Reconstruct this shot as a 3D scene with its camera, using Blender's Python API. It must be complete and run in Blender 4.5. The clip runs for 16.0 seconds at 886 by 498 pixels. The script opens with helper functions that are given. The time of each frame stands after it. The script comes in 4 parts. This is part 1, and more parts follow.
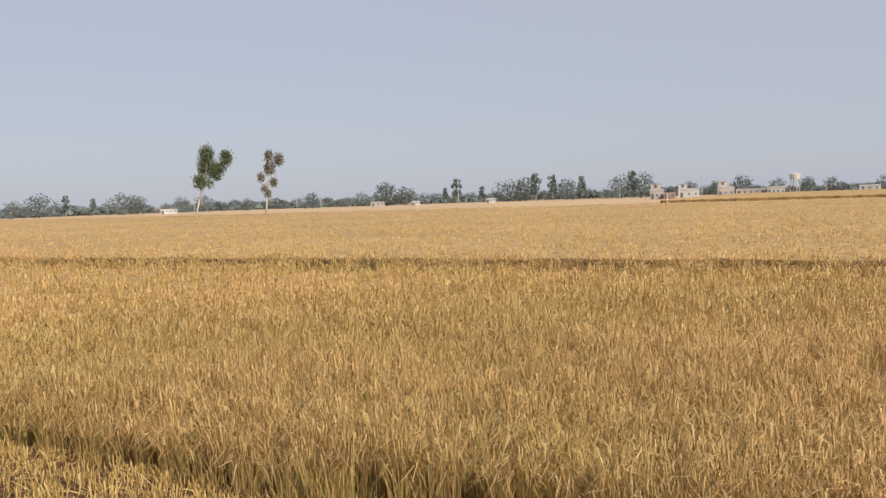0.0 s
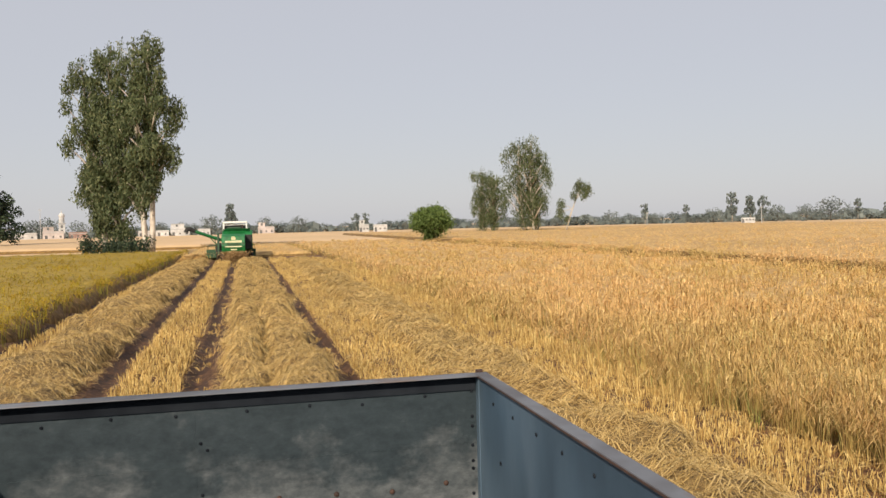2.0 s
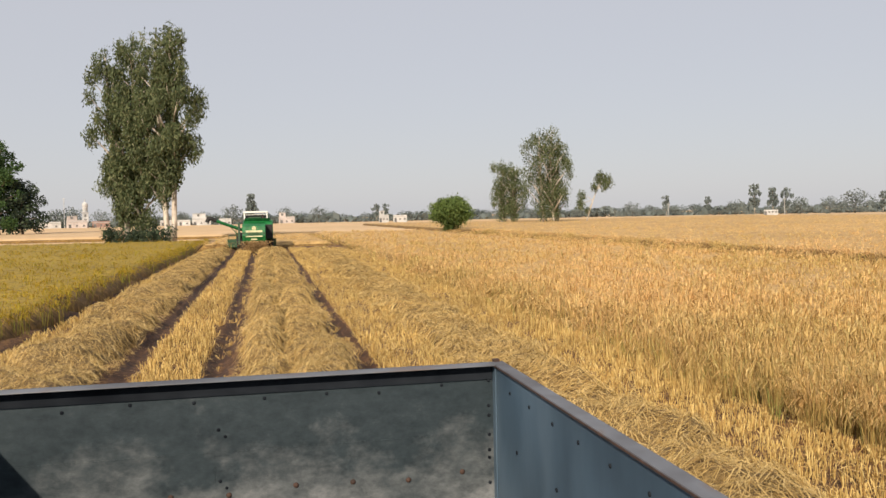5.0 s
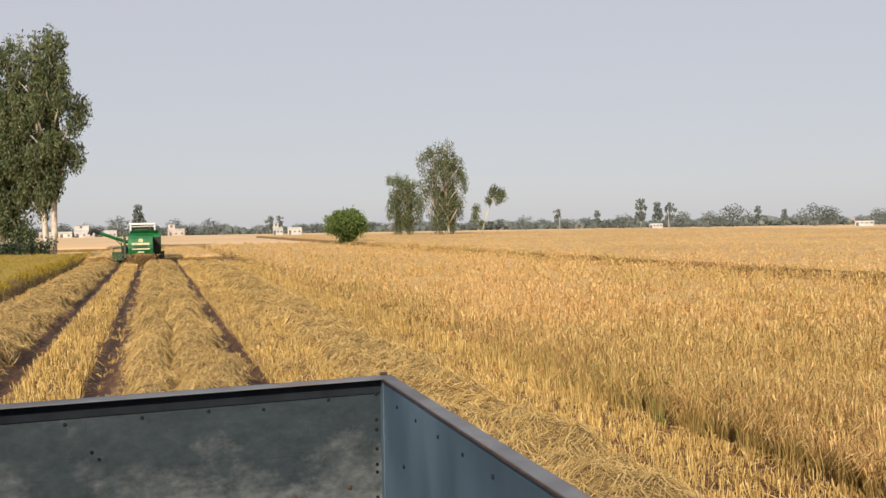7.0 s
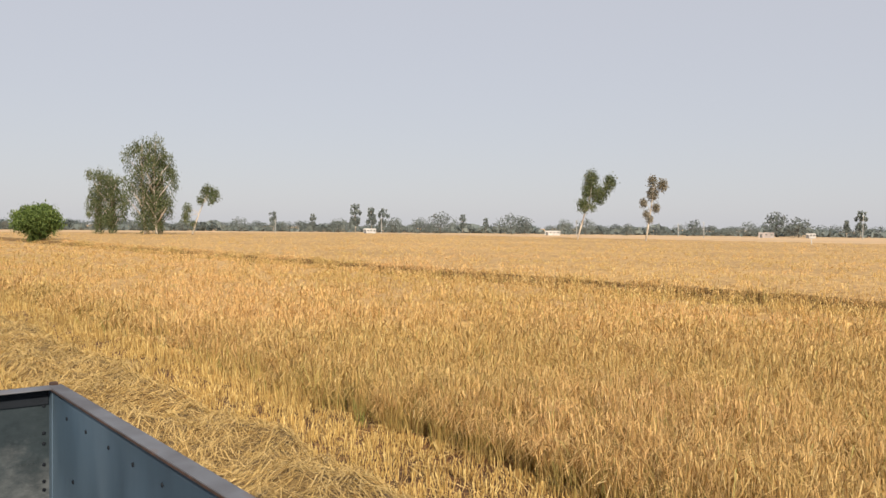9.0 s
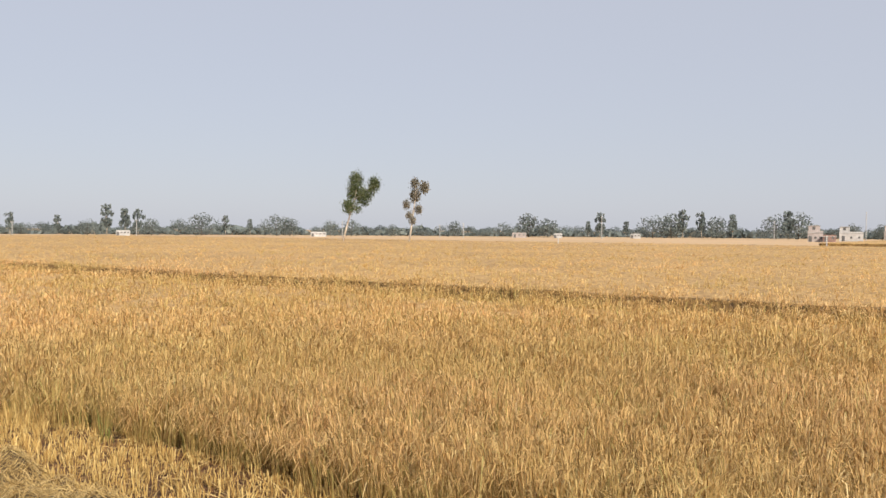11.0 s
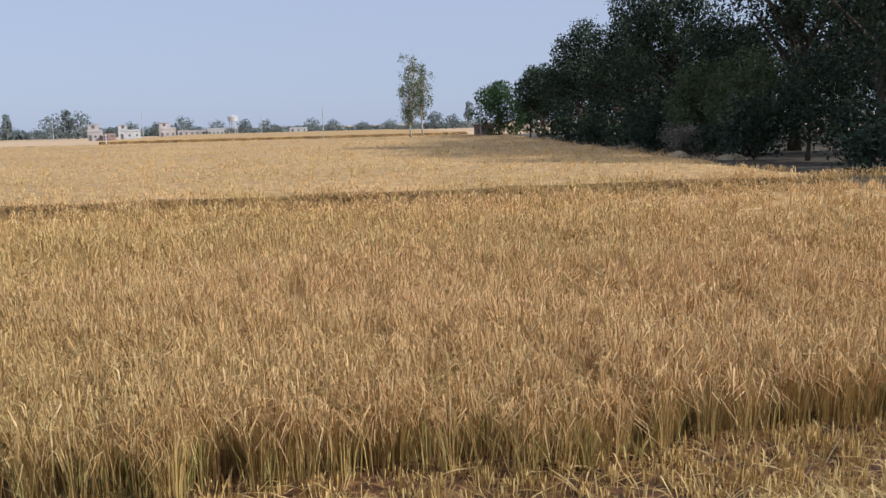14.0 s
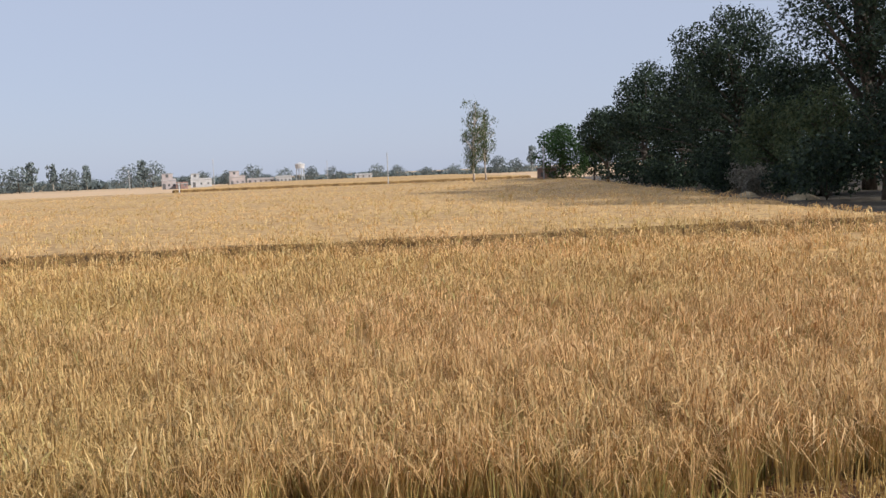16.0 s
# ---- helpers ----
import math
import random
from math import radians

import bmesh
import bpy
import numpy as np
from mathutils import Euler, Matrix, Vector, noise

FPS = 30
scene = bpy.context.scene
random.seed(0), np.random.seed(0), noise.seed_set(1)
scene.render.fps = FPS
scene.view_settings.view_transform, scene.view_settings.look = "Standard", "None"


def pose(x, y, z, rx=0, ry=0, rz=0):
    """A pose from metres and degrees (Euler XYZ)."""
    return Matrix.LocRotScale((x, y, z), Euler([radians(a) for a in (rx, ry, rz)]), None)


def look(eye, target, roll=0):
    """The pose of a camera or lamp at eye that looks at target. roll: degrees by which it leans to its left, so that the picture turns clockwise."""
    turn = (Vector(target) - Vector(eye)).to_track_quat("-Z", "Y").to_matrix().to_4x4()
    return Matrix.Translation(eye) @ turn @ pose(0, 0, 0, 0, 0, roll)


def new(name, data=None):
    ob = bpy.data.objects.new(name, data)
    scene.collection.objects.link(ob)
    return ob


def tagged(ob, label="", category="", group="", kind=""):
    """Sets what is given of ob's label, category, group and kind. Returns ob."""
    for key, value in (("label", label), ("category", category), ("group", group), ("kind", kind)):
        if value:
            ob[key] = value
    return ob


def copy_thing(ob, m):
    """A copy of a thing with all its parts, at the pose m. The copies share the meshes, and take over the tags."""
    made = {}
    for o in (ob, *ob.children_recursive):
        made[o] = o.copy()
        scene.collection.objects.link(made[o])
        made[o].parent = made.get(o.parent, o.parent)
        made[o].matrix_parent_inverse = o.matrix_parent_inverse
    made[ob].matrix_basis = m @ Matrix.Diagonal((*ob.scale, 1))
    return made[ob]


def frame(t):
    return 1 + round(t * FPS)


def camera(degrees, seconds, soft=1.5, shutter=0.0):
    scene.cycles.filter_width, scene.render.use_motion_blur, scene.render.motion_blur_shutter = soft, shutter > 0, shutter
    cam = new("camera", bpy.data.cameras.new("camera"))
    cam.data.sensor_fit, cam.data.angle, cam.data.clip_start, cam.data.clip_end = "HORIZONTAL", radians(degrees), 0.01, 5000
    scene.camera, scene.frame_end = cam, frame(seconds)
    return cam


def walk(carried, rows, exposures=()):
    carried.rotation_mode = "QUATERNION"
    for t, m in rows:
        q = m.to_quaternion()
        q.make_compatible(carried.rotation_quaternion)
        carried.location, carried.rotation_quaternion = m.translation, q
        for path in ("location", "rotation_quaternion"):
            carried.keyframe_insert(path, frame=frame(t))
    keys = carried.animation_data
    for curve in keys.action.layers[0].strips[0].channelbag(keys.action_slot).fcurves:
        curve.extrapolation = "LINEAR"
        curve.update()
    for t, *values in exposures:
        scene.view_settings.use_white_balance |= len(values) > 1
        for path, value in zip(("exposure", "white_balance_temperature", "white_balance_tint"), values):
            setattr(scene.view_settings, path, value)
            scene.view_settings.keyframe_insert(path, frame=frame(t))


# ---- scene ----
cam = camera(55.55, 16.0, soft=1.5)
EYE = 3.0
ROWS = [
    (0.0, 0.200, -0.200, 0.030, -63.49, -3.50, -1.90),
    (0.5, 0.125, -0.130, 0.035, -48.47, -2.74, -2.35),
    (1.0, 0.063, -0.075, 0.034, -28.84, -1.93, -2.04),
    (1.5, 0.036, -0.022, 0.023, -17.78, -1.62, -2.08),
    (2.0, 0.017, -0.008, 0.012, -13.22, -1.77, -1.41),
    (2.5, 0.008, -0.010, 0.008, -11.66, -1.72, -1.01),
    (3.0, 0.005, -0.012, 0.005, -11.62, -1.69, -1.04),
    (3.5, 0.008, -0.004, 0.000, -11.62, -2.28, -1.04),
    (4.0, 0.014, -0.006, 0.002, -11.62, -2.38, -1.13),
    (6.5, 0.062, 0.003, 0.001, -15.02, -2.06, -1.07),
    (7.0, 0.074, -0.004, 0.002, -18.96, -1.63, -0.96),
    (7.5, 0.082, -0.025, 0.002, -21.21, -1.57, -0.90),
    (8.0, 0.092, -0.055, 0.004, -23.50, -1.56, -0.64),
    (8.5, 0.130, -0.088, 0.007, -31.52, -1.50, 0.35),
    (9.0, 0.160, -0.122, 0.007, -38.16, -1.48, 0.55),
    (9.5, 0.200, -0.160, 0.006, -45.58, -1.34, 0.62),
    (10.0, 0.225, -0.185, 0.005, -50.22, -1.02, 0.75),
    (10.2, 0.235, -0.195, 0.005, -51.81, -0.92, 0.77),
    (12.3, 0.250, -0.200, 0.000, -58.95, -4.07, -1.43),
    (12.5, 0.260, -0.220, 0.000, -64.04, -4.12, -0.97),
    (13.0, 0.300, -0.300, -0.010, -79.63, -6.34, -0.11),
    (13.5, 0.320, -0.400, -0.015, -95.11, -6.85, 0.87),
    (14.0, 0.320, -0.430, -0.020, -99.88, -8.54, -1.47),
    (14.5, 0.320, -0.430, -0.020, -99.96, -8.34, -1.83),
    (15.0, 0.320, -0.420, -0.015, -97.68, -7.69, -2.22),
    (15.5, 0.320, -0.410, -0.015, -96.18, -6.33, -2.25),
    (16.0, 0.320, -0.410, -0.015, -95.61, -5.41, -2.33),
]
# seconds, stops, kelvin, tint
EXPOSURES = [(0.0, -0.1, 6250, 11), (1.0, 0.02, 6750, 11), (4.0, 0.08, 6850, 11), (9.0, 0.1, 6750, 11), (10.2, 0.08, 6500, 11), (12.5, 0.1, 6200, 12), (13.1, 0.05, 5900, 11.5), (13.6, -0.08, 5550, 11.5), (14.5, -0.06, 5400, 11.5), (16.0, 0.0, 5750, 11.5)]
walk(cam, [(t, pose(x, y, EYE + z, 90 + pitch, 0, yaw) @ pose(0, 0, 0, 0, 0, roll)) for t, x, y, z, yaw, pitch, roll in ROWS], EXPOSURES)

# ---- light ----
SUN = Vector((-0.57, -1.12, 0.75)).normalized()      # towards the sun
world = bpy.data.worlds.new("hazy_sky")
scene.world = world
world.use_nodes = True
wn, wl = world.node_tree.nodes, world.node_tree.links
sky = wn.new("ShaderNodeTexSky")
sky.sky_type, sky.sun_disc = "NISHITA", False
sky.sun_elevation = math.asin(SUN.z)
sky.sun_rotation = math.atan2(SUN.x, SUN.y)
sky.air_density, sky.dust_density, sky.ozone_density = 1.0, 1.0, 1.5
# harvest haze veils the blue
veil = wn.new("ShaderNodeMix")
veil.data_type = "RGBA"
veil.inputs[0].default_value = 0.82
veil.inputs[7].default_value = (5.6, 5.8, 6.45, 1)
wl.new(sky.outputs[0], veil.inputs[6])
wl.new(veil.outputs[2], wn["Background"].inputs[0])
wn["Background"].inputs[1].default_value = 0.10
sun = new("sun", bpy.data.lights.new("sun", "SUN"))
sun.data.energy, sun.data.angle, sun.data.color = 5.0, radians(0.8), (1.0, 0.90, 0.76)
sun.matrix_world = look(SUN * 200, (0, 0, 0))


# ---- materials ----
def shader(name, rough=0.8, metal=0.0):
    m = bpy.data.materials.new(name)
    m.use_nodes = True
    p = m.node_tree.nodes["Principled BSDF"]
    p.inputs["Roughness"].default_value, p.inputs["Metallic"].default_value = rough, metal
    return m, m.node_tree.nodes, m.node_tree.links, p


def ramp(n, stops):
    r = n.new("ShaderNodeValToRGB")
    while len(r.color_ramp.elements) < len(stops):
        r.color_ramp.elements.new(0.5)
    for e, (at, c) in zip(r.color_ramp.elements, stops):
        e.position, e.color = at, (*c, 1)
    return r


def place_noise(n, l, scale, detail=4.0, stretch=(1, 1, 1)):
    co, mp, no = n.new("ShaderNodeNewGeometry"), n.new("ShaderNodeMapping"), n.new("ShaderNodeTexNoise")
    mp.inputs["Scale"].default_value = stretch
    no.inputs["Scale"].default_value, no.inputs["Detail"].default_value = scale, detail
    l.new(co.outputs["Position"], mp.inputs[0])
    l.new(mp.outputs[0], no.inputs[0])
    return no


def mixed(n, l, a, b, fac, mode="MIX"):
    m = n.new("ShaderNodeMix")
    m.data_type, m.blend_type = "RGBA", mode
    if isinstance(fac, float):
        m.inputs[0].default_value = fac
    else:
        l.new(fac, m.inputs[0])
    l.new(a, m.inputs[6])
    l.new(b, m.inputs[7])
    return m.outputs[2]


def grain(name, stops, fine=6.0, coarse=0.15, rough=0.85, bump=0.0, metal=0.0, stretch=(1, 1, 1), patch=(0.75, 1.15)):
    """A surface with fine grain, and lighter and darker patches of a coarser size."""
    m, n, l, p = shader(name, rough, metal)
    a = place_noise(n, l, fine, 6.0, stretch)
    r = ramp(n, stops)
    l.new(a.outputs[0], r.inputs[0])
    b = place_noise(n, l, coarse, 3.0)
    g = ramp(n, [(0.3, (patch[0],) * 3), (0.7, (patch[1],) * 3)])
    l.new(b.outputs[0], g.inputs[0])
    l.new(mixed(n, l, r.outputs[0], g.outputs[0], 1.0, "MULTIPLY"), p.inputs["Base Color"])
    if bump:
        bp = n.new("ShaderNodeBump")
        bp.inputs["Strength"].default_value, bp.inputs["Distance"].default_value = bump, 0.05
        l.new(a.outputs[0], bp.inputs["Height"])
        l.new(bp.outputs[0], p.inputs["Normal"])
    return m


def leafy(name, stops, coarse=0.2, rough=0.65, clear=0.25, tint=((0.85, 0.85, 0.85), (1.12, 1.12, 1.12))):
    """Leaves, blades and straw: each piece has its own shade, and patches of the plants differ."""
    m, n, l, p = shader(name, rough)
    geo = n.new("ShaderNodeNewGeometry")
    r = ramp(n, stops)
    l.new(geo.outputs["Random Per Island"], r.inputs[0])
    b = place_noise(n, l, coarse, 4.0)
    g = ramp(n, [(0.35, tint[0]), (0.65, tint[1])])
    l.new(b.outputs[0], g.inputs[0])
    col = mixed(n, l, r.outputs[0], g.outputs[0], 1.0, "MULTIPLY")
    l.new(col, p.inputs["Base Color"])
    p.inputs["Specular IOR Level"].default_value = 0.25
    tr, mx = n.new("ShaderNodeBsdfTranslucent"), n.new("ShaderNodeMixShader")
    l.new(col, tr.inputs[0])
    mx.inputs[0].default_value = clear
    l.new(p.outputs[0], mx.inputs[1])
    l.new(tr.outputs[0], mx.inputs[2])
    l.new(mx.outputs[0], n["Material Output"].inputs[0])
    return m


M = {}
M["ear"] = leafy("ripe_rice_ears", [(0.0, (0.60, 0.365, 0.145)), (0.45, (0.73, 0.475, 0.20)), (0.8, (0.79, 0.54, 0.235)), (1.0, (0.84, 0.64, 0.33))], 0.12, clear=0.14,
                 tint=((0.88, 0.93, 0.80), (1.08, 1.04, 1.08)))
M["stem"] = leafy("rice_stems", [(0.0, (0.28, 0.175, 0.062)), (0.5, (0.50, 0.34, 0.115)), (0.88, (0.46, 0.36, 0.12)), (1.0, (0.22, 0.25, 0.07))], 0.2, clear=0.08)
M["blade"] = leafy("dry_rice_blades", [(0.0, (0.33, 0.195, 0.072)), (0.5, (0.58, 0.365, 0.145)), (0.85, (0.68, 0.47, 0.20)), (1.0, (0.40, 0.36, 0.12))], 0.16, clear=0.10,
                   tint=((0.88, 0.93, 0.80), (1.08, 1.04, 1.08)))
M["green_stem"] = leafy("green_rice_stems", [(0.0, (0.09, 0.075, 0.012)), (0.6, (0.20, 0.16, 0.022)), (1.0, (0.16, 0.17, 0.03))], 0.2, clear=0.10)
M["green_ear"] = leafy("greenish_rice_ears", [(0.0, (0.28, 0.175, 0.017)), (0.5, (0.45, 0.30, 0.026)), (1.0, (0.34, 0.29, 0.03))], 0.1)
M["straw"] = leafy("cut_straw", [(0.0, (0.36, 0.23, 0.08)), (0.4, (0.60, 0.42, 0.16)), (1.0, (0.74, 0.55, 0.25))], 0.6)
M["stubble"] = leafy("rice_stubble", [(0.0, (0.30, 0.175, 0.055)), (0.5, (0.54, 0.365, 0.125)), (1.0, (0.70, 0.53, 0.22))], 0.3, clear=0.12)
M["canopy"] = grain("dense_rice", [(0.3, (0.28, 0.165, 0.058)), (0.5, (0.48, 0.30, 0.11)), (0.7, (0.62, 0.405, 0.16))], 3.0, 0.06, bump=0.6, patch=(0.85, 1.1))
M["green_canopy"] = grain("dense_green_rice", [(0.3, (0.15, 0.10, 0.012)), (0.5, (0.29, 0.195, 0.019)), (0.7, (0.40, 0.275, 0.027))], 3.0, 0.1, bump=0.6, patch=(0.85, 1.1))
# Brown of the lower stalks, darkened by the shade between them.
M["sheath"] = grain("shade_dark_lower_stalks", [(0.3, (0.07, 0.038, 0.010)), (0.5, (0.18, 0.10, 0.026)), (0.7, (0.36, 0.215, 0.065))], 7.0, 0.5, bump=0.8, stretch=(1, 1, 0.15))
M["soil"] = grain("stubble_soil", [(0.3, (0.05, 0.021, 0.008)), (0.5, (0.125, 0.056, 0.019)), (0.7, (0.27, 0.145, 0.048))], 9.0, 0.5, bump=0.8)
# Very dark soil colour with the shade of the ruts put in.
M["rut_soil"] = grain("shaded_track_soil", [(0.3, (0.022, 0.008, 0.003)), (0.5, (0.058, 0.022, 0.007)), (0.75, (0.15, 0.07, 0.022))], 7.0, 0.6, bump=0.9)
# Straw under the loose pieces, darkened as the shade in their gaps.
M["strawbed"] = grain("gap_shade_straw_bed", [(0.3, (0.07, 0.04, 0.013)), (0.5, (0.20, 0.125, 0.042)), (0.7, (0.36, 0.25, 0.095))], 14.0, 0.6, bump=1.0)
# Distance haze is mixed into this paler, pinker field colour.
M["land"] = grain("haze_paled_golden_fields", [(0.3, (0.55, 0.365, 0.19)), (0.7, (0.64, 0.445, 0.25))], 0.4, 0.012, patch=(0.85, 1.08))
M["euca"] = leafy("eucalyptus_leaves", [(0.0, (0.052, 0.075, 0.033)), (0.6, (0.120, 0.147, 0.068)), (1.0, (0.205, 0.212, 0.107))], 0.25)
M["mango"] = leafy("dark_tree_leaves", [(0.0, (0.016, 0.028, 0.019)), (0.6, (0.036, 0.056, 0.034)), (1.0, (0.075, 0.105, 0.052))], 0.25, clear=0.12)
M["bushleaf"] = leafy("bright_green_leaves", [(0.0, (0.07, 0.11, 0.028)), (0.6, (0.125, 0.185, 0.048)), (1.0, (0.19, 0.25, 0.075))], 0.6)
# The haze over the far trees is put into this pale grey-green.
M["hazed"] = leafy("haze_paled_far_leaves", [(0.0, (0.135, 0.165, 0.158)), (0.6, (0.17, 0.20, 0.192)), (1.0, (0.21, 0.235, 0.218))], 0.05, rough=0.9)
M["dryleaf"] = leafy("thin_dry_leaves", [(0.0, (0.14, 0.13, 0.10)), (0.6, (0.24, 0.22, 0.17)), (1.0, (0.33, 0.29, 0.22))], 0.3)
M["weed"] = leafy("green_weeds", [(0.0, (0.12, 0.13, 0.03)), (0.6, (0.24, 0.24, 0.06)), (1.0, (0.38, 0.34, 0.10))], 0.6)
M["bark"] = grain("pale_bark", [(0.3, (0.28, 0.22, 0.17)), (0.55, (0.55, 0.48, 0.40)), (0.75, (0.68, 0.62, 0.54))], 3.0, 0.4, bump=0.3, stretch=(1, 1, 0.25))
M["shaded_leaf_litter"] = grain("shaded_leaf_litter", [(0.3, (0.04, 0.032, 0.02)), (0.7, (0.13, 0.10, 0.06))], 3.0, 0.2, bump=0.5)
M["darkbark"] = grain("dark_bark", [(0.3, (0.05, 0.04, 0.03)), (0.7, (0.14, 0.11, 0.08))], 5.0, 0.5, bump=0.6, stretch=(1, 1, 0.3))


# ---- helpers ----
def mesh_of(name, verts, faces, mats, index=None, smooth=False):
    """A mesh from arrays: verts (n, 3); faces a list of (m, k) index arrays; index: the material of each array."""
    me = bpy.data.meshes.new(name)
    counts = np.concatenate([np.full(len(f), f.shape[1]) for f in faces])
    loops = np.concatenate([f.ravel() for f in faces])
    me.vertices.add(len(verts))
    me.vertices.foreach_set("co", np.asarray(verts, np.float32).ravel())
    me.loops.add(len(loops))
    me.loops.foreach_set("vertex_index", loops.astype(np.int32))
    me.polygons.add(len(counts))
    me.polygons.foreach_set("loop_start", np.concatenate([[0], np.cumsum(counts)[:-1]]).astype(np.int32))
    if index is not None:
        me.polygons.foreach_set("material_index", np.concatenate([np.broadcast_to(i, len(f)) for i, f in zip(index, faces)]).astype(np.int32))
    if smooth:
        me.polygons.foreach_set("use_smooth", np.ones(len(counts), bool))
    for m in mats:
        me.materials.append(m)
    me.update(calc_edges=True)
    me.validate()
    return me


def part(name, bm, material, parent, label="", smooth=False):
    me = bpy.data.meshes.new(name)
    bm.to_mesh(me)
    bm.free()
    me.materials.append(material)
    if smooth:
        me.polygons.foreach_set("use_smooth", np.ones(len(me.polygons), bool))
    ob = new(name, me)
    ob.parent = parent
    return tagged(ob, label)


def thing(name, label, category, at=(0, 0, 0), turn=0.0, group="", kind=""):
    ob = new(name)
    ob.matrix_world = pose(*at, 0, 0, turn)
    return tagged(ob, label, category, group, kind)


def box(bm, x0, x1, y0, y1, z0, z1, bevel=0.0):
    made = bmesh.ops.create_cube(bm, size=1, matrix=Matrix.LocRotScale(((x0 + x1) / 2, (y0 + y1) / 2, (z0 + z1) / 2), None, (x1 - x0, y1 - y0, z1 - z0)))
    if bevel:
        es = list({e for v in made["verts"] for e in v.link_edges})
        bmesh.ops.bevel(bm, geom=es, offset=bevel, segments=2, affect="EDGES", profile=0.5)
    return bm


def prism(bm, outline, x0, x1, bevel=0.0):
    """An outline of (y, z) points drawn out from x0 to x1."""
    a = [bm.verts.new((x0, y, z)) for y, z in outline]
    b = [bm.verts.new((x1, y, z)) for y, z in outline]
    k = len(outline)
    fs = [bm.faces.new(a[::-1]), bm.faces.new(b)] + [bm.faces.new((a[i], a[(i + 1) % k], b[(i + 1) % k], b[i])) for i in range(k)]
    bmesh.ops.recalc_face_normals(bm, faces=fs)
    if bevel:
        bmesh.ops.bevel(bm, geom=list({e for f in fs for e in f.edges}), offset=bevel, segments=2, affect="EDGES", profile=0.5)
    return bm


def rod(bm, a, b, r0, r1=None, sides=10):
    a, b = Vector(a), Vector(b)
    d = b - a
    m = Matrix.Translation((a + b) / 2) @ d.to_track_quat("Z", "Y").to_matrix().to_4x4()
    bmesh.ops.create_cone(bm, cap_ends=True, segments=sides, radius1=r0, radius2=r0 if r1 is None else r1, depth=d.length, matrix=m)
    return bm


def tube(bm, points, radii, sides=8):
    rings = []
    for i, (p, r) in enumerate(zip(points, radii)):
        d = (Vector(points[min(i + 1, len(points) - 1)]) - Vector(points[max(i - 1, 0)])).normalized()
        q = d.to_track_quat("Z", "Y")
        rings.append([bm.verts.new(Vector(p) + q @ Vector((r * math.cos(k * math.tau / sides), r * math.sin(k * math.tau / sides), 0))) for k in range(sides)])
    for a, b in zip(rings, rings[1:]):
        for k in range(sides):
            bm.faces.new((a[k], a[(k + 1) % sides], b[(k + 1) % sides], b[k]))
    bm.faces.new(rings[0][::-1])
    bm.faces.new(rings[-1])
    return bm


def wheel_rings(bm, x0, x1, profile, sides=28):
    """A body turned round the x axis: profile is rows of (x, radius)."""
    rings = []
    for x, r in profile:
        rings.append([bm.verts.new((x, r * math.cos(k * math.tau / sides), r * math.sin(k * math.tau / sides))) for k in range(sides)])
    for a, b in zip(rings, rings[1:]):
        for k in range(sides):
            bm.faces.new((a[k], a[(k + 1) % sides], b[(k + 1) % sides], b[k]))
    bm.faces.new(rings[0][::-1])
    bm.faces.new(rings[-1])
    bmesh.ops.recalc_face_normals(bm, faces=bm.faces[:])
    return bm


RNG = np.random.default_rng(7)


def strips(base, mid, tip, width, rng=RNG, tip_width=0.15):
    """Narrow bent blades: a quad and a pointed end each. Returns verts, quads, tris."""
    n = len(base)
    ang = rng.uniform(0, math.pi, n)
    side = np.stack([np.cos(ang), np.sin(ang), rng.uniform(-0.3, 0.3, n)], -1) * (width / 2)[:, None]
    v = np.stack([base - side * 0.45, base + side * 0.45, mid - side, mid + side, tip], 1).reshape(-1, 3)
    k = np.arange(n)[:, None] * 5
    return v, k + np.array([0, 1, 3, 2]), k + np.array([2, 3, 4])


def bind(pieces):
    """Joins (verts, quads, tris, material) pieces into arrays for mesh_of."""
    vs, fs, ix, off = [], [], [], 0
    for v, q, t, m in pieces:
        vs.append(v)
        fs += [q + off, t + off]
        ix += [m, m]
        off += len(v)
    return np.concatenate(vs), fs, ix


# ---- ground ----
def sheet(name, xs, ys, height, material, label, category, kind="structure"):
    X, Y = np.meshgrid(xs, ys, indexing="ij")
    Z = height(X, Y)
    nx, ny = X.shape
    i = (np.arange(nx - 1)[:, None] * ny + np.arange(ny - 1)[None]).ravel()[:, None]
    ob = new(name, mesh_of(name, np.stack([X, Y, Z], -1).reshape(-1, 3), [i + np.array([0, ny, ny + 1, 1])], [material], smooth=True))
    return tagged(ob, label, category, kind=kind)


far = np.concatenate([-np.geomspace(4500, 60, 14), np.linspace(-50, 50, 11), np.geomspace(60, 4500, 14)])
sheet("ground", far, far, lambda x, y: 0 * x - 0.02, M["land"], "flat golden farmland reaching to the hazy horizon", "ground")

LEFT_EDGE, RIGHT_EDGE, GAP0, GAP1 = -6.0, 6.6, 24.7, 26.8


def bumpy(x, y, amp=0.03, s=1.7):
    return amp * (np.sin(x * s * 2.1 + np.sin(y * s)) * np.cos(y * s * 1.3 + 0.7 * np.sin(x * 1.9)) + 0.6 * np.sin(5.3 * x * s + 2 * y) * np.sin(4.1 * y * s - x))


TRACKS = [-5.75, -2.6, -0.9, 1.8]


def floor_height(x, y):
    z = 0.02 + bumpy(x, y, 0.02)
    for c in TRACKS:
        z = z - 0.20 * np.exp(-((x - c - 0.08 * np.sin(y * 0.35 + c)) / 0.26) ** 2)
    return z + 0.18


